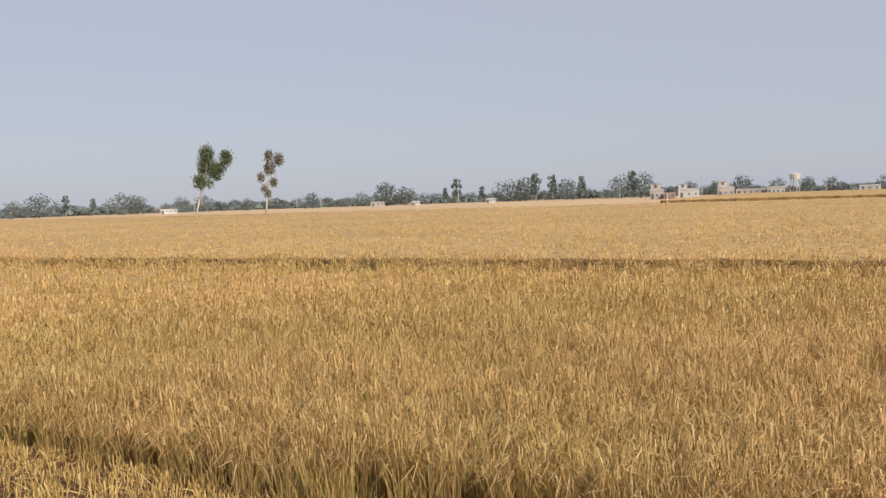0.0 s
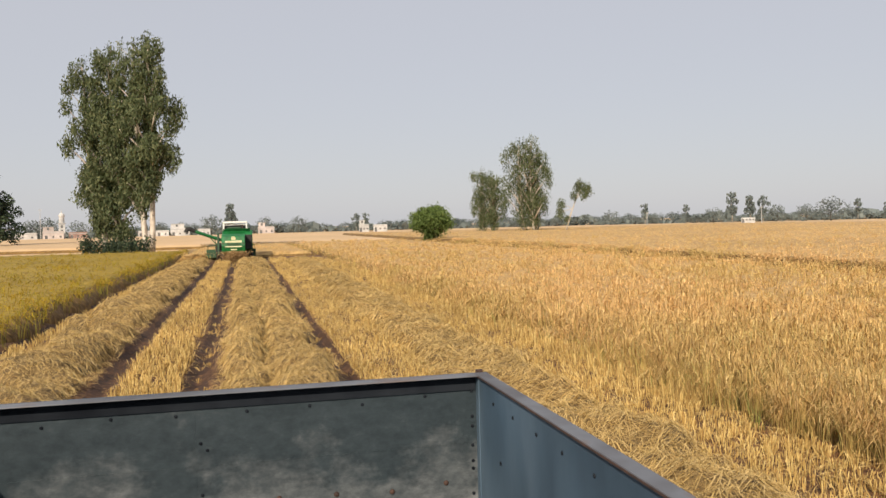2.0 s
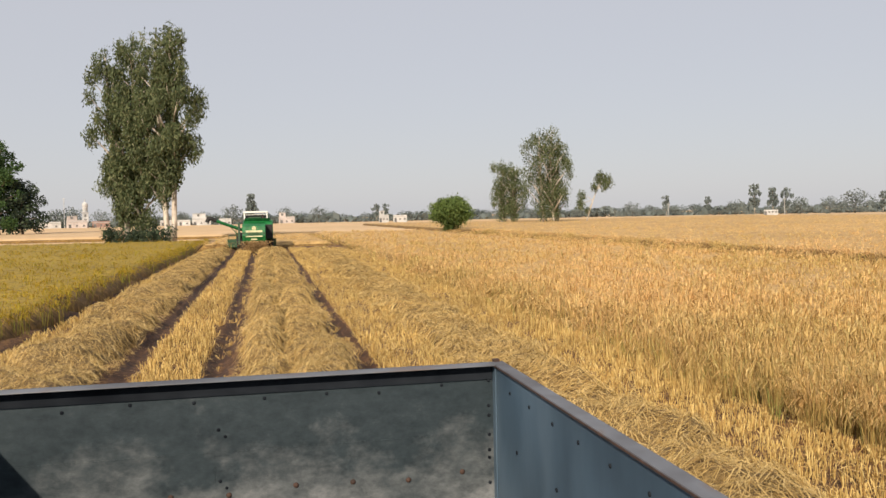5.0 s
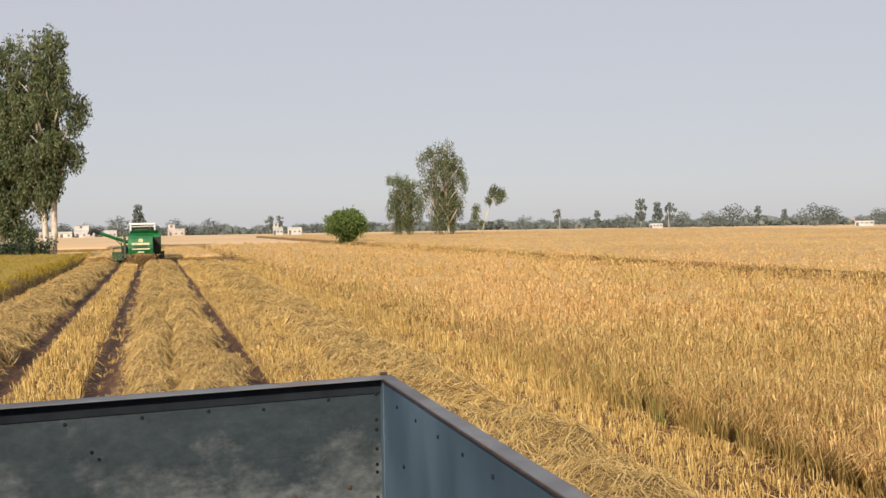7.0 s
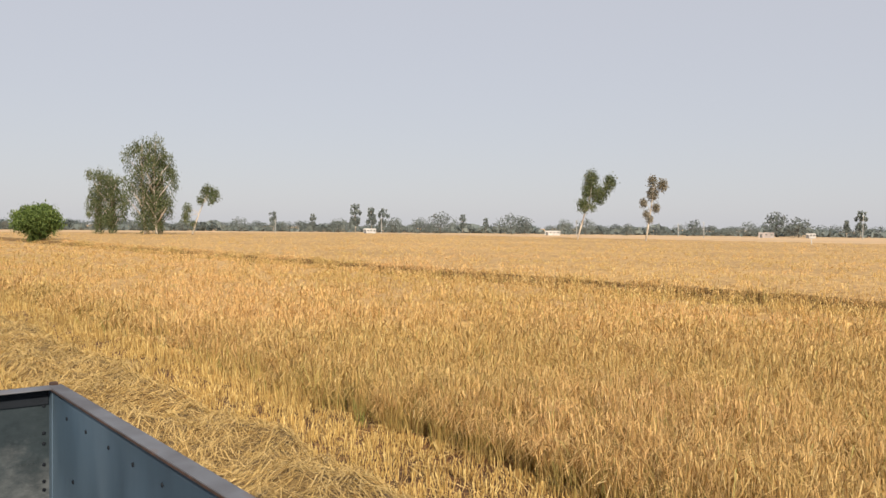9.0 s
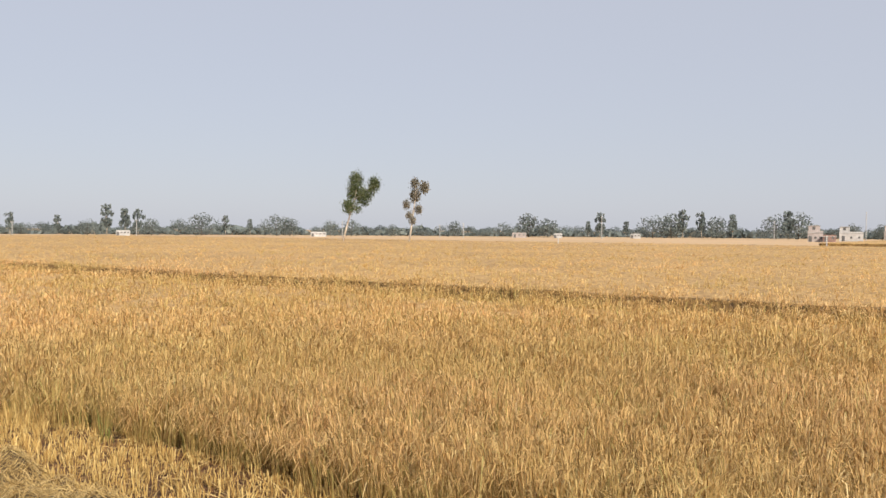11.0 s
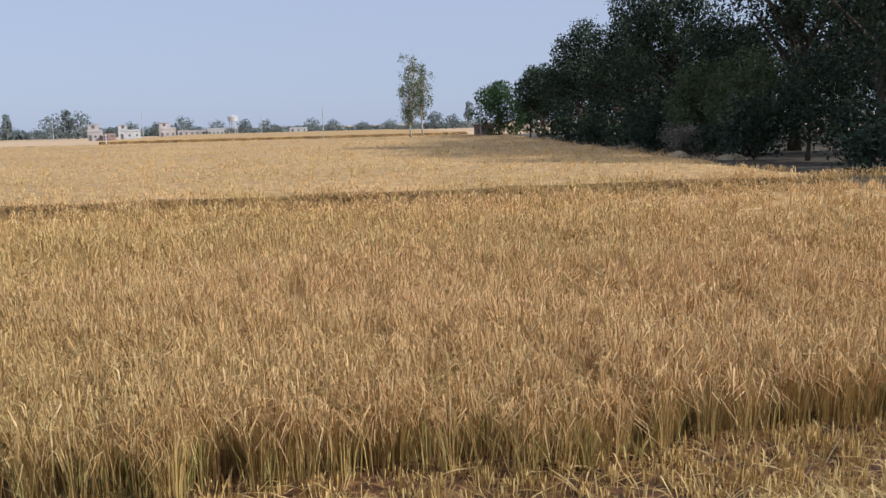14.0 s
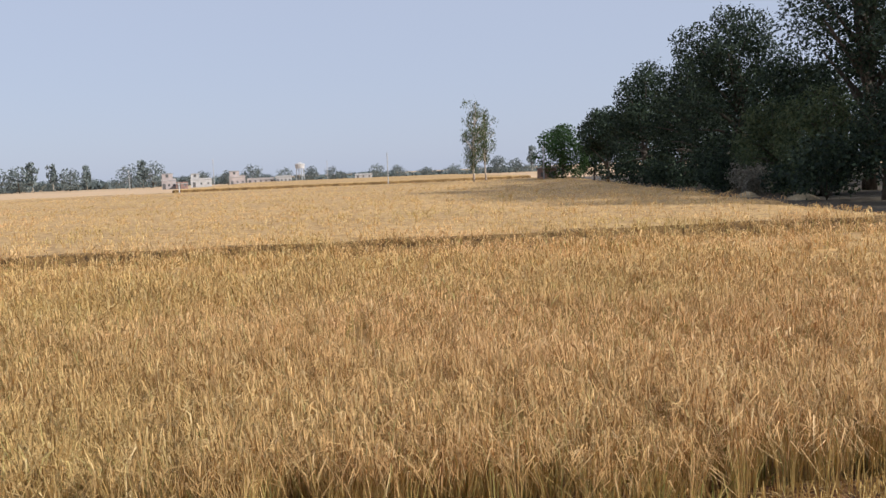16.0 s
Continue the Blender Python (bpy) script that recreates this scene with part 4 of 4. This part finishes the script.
for k, (x, y, h, s) in enumerate(((58.0, 203.0, 15.5, 3.3), (60.0, 200.0, 14.0, 3.0), (64.0, 190.0, 21.5, 4.2), (66.5, 189.0, 22.5, 4.0), (68.5, 191.0, 20.0, 3.4))):
    eucalyptus((x, y, 0), h, s, 50 + k, 7000, 0.40, (0.0, 0), 0.10, "eucalyptus with bare pale trunk in a field clump", group=g)
g = "leaning field trees"


def leaning_tree(at, stem, clumps, leaves, label, seed, r=Vector((0.67, -0.74, 0)), group="leaning field trees", leaf="euca"):
    """stem and clumps lie along the wind-blown side of the tree: rows of (across, height, radius)."""
    rg = np.random.default_rng(seed)
    pts = [r * a + Vector((0, 0.1 * math.sin(z), z)) for a, z in stem]
    blobs = [(*(r * a + Vector((rg.uniform(-0.5, 0.5), rg.uniform(-0.5, 0.5), z))), q * 0.82, q * 1.1) for a, z, q in clumps]
    limbs = [(pts[2 if z < 8 else 3], r * a + Vector((0, 0, z)), 0.07) for a, z, q in clumps]
    tree("leaning_tree", label, at, pts, 0.2, limbs, blobs, int(leaves * 1.3), 0.3, M[leaf], M["bark"], seed, group=group, hollow=0.0, droop=0.5, ragged=0.24, slim=0.28)


leaning_tree((122.4, 113.2, 0), [(0, 0), (0.8, 3.2), (1.6, 6.2), (2.4, 9.0), (3.2, 12.5)], [(3.0, 12.6, 1.6), (6.3, 12.0, 1.4), (4.6, 9.6, 1.7), (2.2, 10.4, 1.5), (1.6, 7.6, 1.4), (2.9, 7.2, 0.9), (5.6, 10.2, 0.9)], 5200,
             "leaning tree with pale trunk and sparse clumped crown", 61)
leaning_tree((127.5, 100.5, 0), [(0, 0), (0.4, 3.0), (0.8, 6.0), (1.2, 8.5), (1.6, 11.5)], [(1.2, 12.0, 0.9), (2.6, 11.2, 1.0), (1.4, 9.6, 1.1), (-0.2, 7.9, 0.8), (1.4, 7.0, 0.8), (-0.5, 5.9, 0.7), (0.7, 4.8, 0.7)], 2600,
             "slim leaning tree with thin dry foliage", 62, leaf="dryleaf")
leaning_tree((71.5, 181.0, 0), [(0, 0), (0.8, 3), (1.6, 5.5), (2.6, 8), (3.6, 10)], [(3.4, 10.4, 1.5), (5.2, 9.7, 1.4), (2.2, 8.4, 1.0), (4.2, 8.2, 0.9), (-0.6, 6.6, 1.1), (-1.2, 4.6, 1.2), (0.6, 3.2, 0.8)], 2600,
             "thin leaning tree with a tufted crown at a clump", 63, Vector((0.93, -0.37, 0)), "eucalyptus clump in the field")
g = "slender trees at the field end"
eucalyptus((135.8, -19.3, 0), 13.8, 1.9, 71, 3800, 0.28, (0.0, -0.03), 0.2, "slender eucalyptus with pale straight trunk", group=g)
eucalyptus((144.0, -22.5, 0), 12.8, 1.8, 72, 2600, 0.28, (0.0, 0.0), 0.3, "slender eucalyptus with pale straight trunk", group=g)

# dark grove along the field edge
g = "dark grove along the field"
# place, height, spread, leaves, leaf size, foot of the crown, foliage
GROVE = [(126, -38.5, 11.2, 4.4, 10000, 0.32, 0.42, "mango"), (116, -39, 12.0, 4.0, 9000, 0.32, 0.08, "mango"), (106, -37.5, 15.2, 5.2, 14000, 0.30, 0.06, "mango"),
         (96, -38.5, 12.0, 4.4, 10000, 0.30, 0.05, "mango"), (89, -36.8, 15.2, 4.4, 13000, 0.28, 0.06, "mango"), (77.5, -36.3, 17.4, 6.0, 22000, 0.27, 0.06, "mango"),
         (70, -37.5, 11.5, 4.2, 10000, 0.27, 0.08, "mango"), (63, -40.5, 24, 7.0, 22000, 0.27, 0.30, "mango"), (53, -41, 23.0, 7.2, 16000, 0.26, 0.28, "mango"),
         (43, -38, 21.0, 6.8, 14000, 0.26, 0.30, "mango"), (34, -36, 18.0, 6.0, 9000, 0.28, 0.28, "mango"), (58.5, -34.0, 8.0, 3.2, 7000, 0.22, 0.16, "youngleaf"),
         (66, -34.0, 7.8, 2.8, 6000, 0.22, 0.12, "youngleaf"), (49, -32.5, 7.2, 2.6, 6000, 0.20, 0.22, "mango"),
         (70, -56, 17, 7, 4000, 0.55, 0.1, "mango"), (50, -52, 16, 7, 4000, 0.55, 0.15, "mango"), (84, -60, 15, 7, 4000, 0.55, 0.1, "mango"), (102, -58, 14, 7, 4000, 0.55, 0.1, "mango"), (122, -58, 12, 6, 3000, 0.55, 0.1, "mango")]
for k, (x, y, h, s, leaves, size, low, leaf) in enumerate(GROVE):
    broad_tree((x, y, 0), h, s, 80 + k, leaves, size, leaf, low, "young green tree in front of the grove" if 10 < k < 14 else "tall dense dark-green grove tree", group=g)
broad_tree((134.8, -33.6, 0), 9.3, 4.2, 97, 8000, 0.30, "darkleaf", 0.1, "small rounded green tree beside a brick pump house")
broad_tree((137.0, -39.5, 0), 6.5, 3.0, 98, 4000, 0.30, "mango", 0.15, "small dark tree beside a brick pump house")


# ---- distance ----
def bearing(az, d):
    return (d * math.sin(radians(az)), d * math.cos(radians(az)), 0)


hazed_round = [broad_tree((0, 0, -60), 10.0, 5.0 + k, 110 + k, 560, 0.9, "hazed", 0.1, "far treeline tree in haze-paled grey-green", "far_tree", "far treeline") for k in range(3)]
hazed_tall = [eucalyptus((0, 0, -60), 10.0, 1.9, 120 + k, 420, 0.9, (0.02 * k, 0), 0.2, "slim far treeline tree in haze-paled grey-green", "hazed", "far treeline") for k in range(2)]
# bearing, height, r round or t tall
FAR = [(-12.8, 9, 0), (-11.9, 10, 0), (-10.2, 8, 0), (-5.3, 7, 0), (-3.9, 7, 0), (-2.1, 9.5, 0), (-0.9, 15, 1), (1.3, 8.5, 0), (3.5, 8, 0), (7.4, 9, 1), (8.0, 9, 1),
       (24.6, 7, 0), (26.8, 10, 1), (29.4, 9, 1), (31.1, 7, 0), (32.2, 14, 1), (33.3, 12.5, 1), (34.1, 12, 1), (34.9, 8, 0), (36.6, 8, 0), (38.0, 10.5, 0), (39.5, 9.5, 1), (41.1, 8, 1)]
FAR += [(42.8, 10, 0), (43.7, 9, 0), (46.4, 8, 0), (47.8, 8, 0), (50.5, 6, 0), (54.8, 8, 0), (58.1, 7, 0), (59.8, 12, 0), (61.1, 9.5, 0), (63.8, 8, 1), (64.6, 12, 1), (66.3, 8, 1), (68.0, 10.5, 0),
        (69.2, 12, 0), (69.9, 13.5, 1), (71.1, 12.5, 1), (72.0, 10.5, 0), (73.0, 11.5, 1), (75.6, 11, 0), (76.3, 13, 1), (76.9, 12.5, 0)]
FAR += [(80.0, 7, 0), (81.6, 7, 0), (83.2, 9.5, 0), (85.3, 7, 0), (87.0, 7.5, 0), (88.4, 7, 0), (91.4, 7, 0), (92.8, 6.5, 0), (94.8, 5, 0), (96.7, 5.5, 0), (99.6, 9, 0), (100.8, 7.5, 0), (101.9, 13, 1)]
rng = np.random.default_rng(77)
FAR += [(a + rng.uniform(-0.3, 0.3), rng.uniform(2.8, 5.4) * (0.75 if a > 84 else 1.0), 0) for a in np.arange(-17, 103, 0.42)]
for k, (az, h, tall) in enumerate(FAR):
    src = (hazed_tall if tall else hazed_round)[k % (2 if tall else 3)]
    d = 400 if k < 57 else rng.uniform(425, 500)
    x, y, z = bearing(az, d)
    ob = copy_thing(src, pose(x, y, 0, 0, 0, (k * 67) % 360))
    s = h / 10 * d / 400 * 0.94
    ob.scale = (s * (1.0 if k < 57 else 1.35), s * (1.0 if k < 57 else 1.35), s)
for src in hazed_round + hazed_tall:
    for o in list(src.children_recursive) + [src]:
        bpy.data.objects.remove(o)


def far_hedge():
    """The closed low green behind the fields, between and under the single far trees."""
    rng = np.random.default_rng(88)
    n = 15000
    az = np.radians(rng.uniform(-18, 104, n))
    d = rng.uniform(440, 470, n)
    top = 2.6 + 1.3 * np.sin(az * 37) + 0.9 * np.sin(az * 83 + 1) + 0.7 * np.sin(az * 171 + 2)
    top = np.where(az > 1.45, top * 0.55, top)
    z = np.clip(top, 0.8, 6) * rng.uniform(0, 1, n) ** 0.8
    c = np.stack([d * np.sin(az), d * np.cos(az), z], -1)
    u, w = rng.normal(0, 0.75, (n, 3)), rng.normal(0, 0.75, (n, 3))
    v = np.stack([c - u, c + w, c + u, c - w], 1).reshape(-1, 3)
    v[:, 2] = np.maximum(v[:, 2], 0)
    i = np.arange(n)[:, None] * 4
    tagged(new("far_hedge", mesh_of("far_hedge", v, [i + np.array([0, 1, 2, 3])], [M["hazed"]])), "haze-paled grey-green hedge and scrub far behind the fields", "hedge", kind="stuff")


far_hedge()


# ---- village and field ends ----
# Distance haze is put into these wall, brick and opening colours.
M["wash"] = grain("whitewashed_wall", [(0.3, (0.44, 0.43, 0.42)), (0.7, (0.58, 0.57, 0.55))], 1.2, 0.2, rough=0.9)
M["pink"] = grain("haze_greyed_pink_plaster", [(0.3, (0.42, 0.36, 0.335)), (0.7, (0.52, 0.46, 0.43))], 1.2, 0.2, rough=0.9)
M["brick"] = grain("haze_paled_red_brick", [(0.3, (0.26, 0.16, 0.13)), (0.7, (0.36, 0.24, 0.20))], 6.0, 0.6, rough=0.9, bump=0.3)
M["opening"] = grain("shaded_opening", [(0.3, (0.10, 0.10, 0.10)), (0.7, (0.16, 0.155, 0.15))], 2.0, 0.5)
M["grey"] = grain("grey_concrete", [(0.3, (0.34, 0.34, 0.33)), (0.7, (0.48, 0.48, 0.47))], 3.0, 0.6, rough=0.9)
M["hay"] = grain("dry_grass_heap", [(0.3, (0.3, 0.22, 0.11)), (0.7, (0.5, 0.4, 0.24))], 8.0, 1.0, bump=0.8)


def house(az, d, w, h, wall, label, upper=0.0, doors=1, windows=2, deep=5.0):
    """A flat-roofed house that faces the field; upper: the share of its width that has a room on the roof."""
    w, h = w * (0.6 if 20 < az < 70 else 0.85), h * (0.5 if 20 < az < 70 else 0.68)
    x, y, _ = bearing(az, d)
    t = thing("village_house", label, "house", (x, y, 0), -az, "village houses")
    walls = part("wall", box(bmesh.new(), -w / 2, w / 2, 0, deep, -0.1, h, 0.03), M[wall], t)
    part("roof", box(bmesh.new(), -w / 2 - 0.2, w / 2 + 0.2, -0.2, deep + 0.2, h, h + 0.18, 0.02), M["grey"], t)
    part("parapet", box(bmesh.new(), -w / 2, w / 2, -0.05, 0.15, h + 0.18, h + 0.65, 0.02), M[wall], t)
    n = doors + windows
    for i in range(n):
        cx = -w / 2 + w * (i + 0.5) / n
        if i < doors:
            dr = part("door", box(bmesh.new(), cx - 0.5, cx + 0.5, -0.03, 0.02, 0.0, 1.85), M["opening"], t)
            part("door_frame", box(bmesh.new(), cx - 0.58, cx + 0.58, -0.05, -0.032, 1.85, 1.95), M["grey"], dr)
        else:
            wd = part("window", box(bmesh.new(), cx - 0.35, cx + 0.35, -0.03, 0.02, 1.0, 1.7), M["opening"], t)
            part("sill", box(bmesh.new(), cx - 0.6, cx + 0.6, -0.12, -0.032, 0.9, 0.99), M["grey"], wd)
    if upper:
        u = w * upper
        part("upper_wall", box(bmesh.new(), -w / 2 + 0.2, -w / 2 + 0.2 + u, 0.6, deep - 0.4, h + 0.18, h + 2.3, 0.03), M[wall], t)
        part("upper_roof", box(bmesh.new(), -w / 2, -w / 2 + 0.4 + u, 0.4, deep - 0.2, h + 2.3, h + 2.46, 0.02), M["grey"], t)
        part("upper_window", box(bmesh.new(), -w / 2 + u * 0.4, -w / 2 + u * 0.4 + 0.9, 0.57, 0.62, h + 1.1, h + 2.1), M["opening"], t)
    return t


house(-13.3, 370, 12, 3.6, "wash", "low whitewashed flat-roofed village house")
house(-11.6, 365, 9, 4.2, "pink", "pinkish plastered village house", 0.5)
house(-10.2, 368, 8, 3.4, "brick", "low red brick village house")
house(-6.2, 372, 7, 3.2, "wash", "small whitewashed village shed")
house(-5.2, 366, 6, 3.2, "wash", "small whitewashed village shed", doors=1, windows=1)
house(-4.1, 370, 9, 4.4, "wash", "two-storey whitewashed village house", 0.7)
house(-2.6, 372, 6, 3.6, "wash", "small pale village house")
house(1.4, 370, 8, 4.0, "pink", "pale plastered village house with open roof", 0.4)
house(7.9, 372, 5, 4.0, "wash", "whitewashed house under two tall trees", 0.5)
house(9.0, 368, 7, 3.6, "wash", "plain whitewashed farm shed")
house(33.2, 372, 9, 3.0, "wash", "low whitewashed farm shed behind the field", windows=3)
house(45.6, 365, 11, 2.6, "wash", "long low whitewashed farm building", windows=3)
house(59.2, 368, 10, 3.0, "pink", "low plastered farm building")
house(61.8, 366, 6, 2.6, "wash", "small whitewashed farm shed")
house(66.9, 370, 7, 2.8, "wash", "low whitewashed farm shed")
house(77.9, 300, 5.5, 4.2, "pink", "white and red two-storey house at the field edge", 0.75)
house(78.7, 295, 4.5, 2.4, "brick", "low red brick house at the field edge", windows=1)
house(79.9, 330, 9, 4.0, "wash", "whitewashed village house with roof room", 0.4)
house(82.2, 330, 7, 4.6, "pink", "pinkish village house with white roof room", 0.6)
house(83.7, 335, 12, 2.8, "pink", "long low pinkish yard building", windows=4)
house(85.2, 330, 7, 3.6, "wash", "plain whitewashed village house", windows=3)
house(90.5, 380, 9, 2.8, "wash", "low pale house far off")


def pole(at, h, label, arm=True, r=0.11, m="grey"):
    t = thing("utility_pole", label, "pole", at)
    part("shaft", rod(bmesh.new(), (0, 0, -0.1), (0, 0, h), r, r * 0.65), M[m], t)
    if arm:
        a = part("crossarm", box(bmesh.new(), -0.7, 0.7, -0.06, 0.06, h - 0.5, h - 0.38), M["grey"], t)
        for x in (-0.6, 0, 0.6):
            part("insulator", rod(bmesh.new(), (x, 0, h - 0.38), (x, 0, h - 0.2), 0.05), M["wash"], a)
    return t


pole((148.2, -5.8, 0), 6.3, "slim grey concrete pole standing in the rice", False, 0.10)
pole((132.5, -30.0, 0), 6.0, "pale concrete power pole beside the pump house", True, 0.14)
pole((156.5, 31.6, 0), 2.5, "short white marker post at the field edge", False, 0.12, "wash")
pole((131.0, 70.0, 0), 1.9, "short white marker post in the rice", False, 0.1, "wash")
for az, d, h in ((80.7, 380, 11.5), (88.1, 390, 9.0), (64.7, 340, 9.0), (55.4, 340, 6.0), (53.8, 350, 5.5), (-12.3, 390, 13.0), (47.2, 350, 6.5), (34.0, 350, 6.5), (75.5, 350, 7.5), (26.9, 350, 5.5)):
    pole(bearing(az, d), h, "thin grey power pole far across the fields", True, 0.16)


def water_tower():
    x, y, _ = bearing(86.3, 390)
    t = thing("water_tower", "white village water tank on concrete legs", "water tower", (x, y, 0))
    for k in range(4):
        a = k * math.pi / 2 + 0.4
        part("leg", rod(bmesh.new(), (2.0 * math.cos(a), 2.0 * math.sin(a), -0.1), (1.6 * math.cos(a), 1.6 * math.sin(a), 6.0), 0.2), M["grey"], t)
    part("ring_beam", rod(bmesh.new(), (0, 0, 3.0), (0, 0, 3.25), 1.9, sides=16), M["grey"], t)
    part("tank", rod(rod(bmesh.new(), (0, 0, 6.0), (0, 0, 8.0), 2.0, 2.3, 20), (0, 0, 8.0), (0, 0, 8.8), 2.3, 0.5, 20), M["wash"], t)


def dome_tower():
    x, y, _ = bearing(-11.1, 372)
    t = thing("shrine_tower", "white domed shrine tower above village roofs", "tower", (x, y, 0), 11.1)
    part("shaft", box(bmesh.new(), -1.2, 1.2, -1.2, 1.2, -0.1, 6.5, 0.05), M["wash"], t)
    part("balcony", box(bmesh.new(), -1.5, 1.5, -1.5, 1.5, 6.5, 6.8, 0.05), M["wash"], t)
    part("drum", rod(bmesh.new(), (0, 0, 6.8), (0, 0, 9.0), 1.0, 1.0, 12), M["wash"], t)
    bm = bmesh.new()
    bmesh.ops.create_uvsphere(bm, u_segments=16, v_segments=10, radius=1.15, matrix=Matrix.Translation((0, 0, 9.6)) @ Matrix.Diagonal((1, 1, 1.15, 1)))
    part("dome", bm, M["wash"], t, smooth=True)
    part("finial", rod(bmesh.new(), (0, 0, 10.8), (0, 0, 12.2), 0.18, 0.05), M["grey"], t)
    for k in range(3):
        part("window", box(bmesh.new(), -0.4, 0.4, -1.25, -1.18, 1.2 + 1.8 * k, 2.3 + 1.8 * k), M["opening"], t)


water_tower()
dome_tower()


def pump_house():
    t = thing("pump_house", "small brick pump house beside a green tree", "pump house", (137.2, -31.6, 0), -102)
    part("wall", box(bmesh.new(), -1.6, 1.6, 0, 2.6, -0.1, 2.5, 0.02), M["brick"], t)
    part("roof", box(bmesh.new(), -1.75, 1.75, -0.15, 2.75, 2.5, 2.65, 0.02), M["grey"], t)
    part("door", box(bmesh.new(), 0.3, 1.2, -0.03, 0.02, 0, 1.9), M["opening"], t)
    part("window", box(bmesh.new(), -1.0, -0.4, -0.03, 0.02, 1.1, 1.8), M["opening"], t)


pump_house()

# undergrowth and heaps along the grove
g = "undergrowth along the grove"
for k in range(12):
    x = 30 + k * 7.2
    s = shrub((x, -27.5 - 0.13 * (x - 30) - 1.5 * (k % 3), 0), 3.4, 2.6 + 0.6 * (k % 4), 140 + k, "mango" if k % 5 else "youngleaf", "dense dark undergrowth at the grove edge", 2600, 0.24)
    s["group"] = g
shrub((64.0, -31.5, 0), 2.2, 2.2, 171, "dryleaf", "dry tan bush in front of the grove", 2600, 0.2)
for k, (x, y, w) in enumerate(((61.0, -29.5, 1.1), (54.0, -30.0, 1.4))):
    h = sheet("grass_heap", np.linspace(-w, w, 24) + x, np.linspace(-w * 0.7, w * 0.7, 18) + y,
              lambda a, b: 0.42 * np.clip(1 - ((a - x) / w) ** 2 - ((b - y) / (w * 0.7)) ** 2, -0.02, 1) ** 1.0 + bumpy(a, b, 0.05, 2.0) - 0.02, M["hay"], "low heap of dry cut grass by the grove", "heap", "")
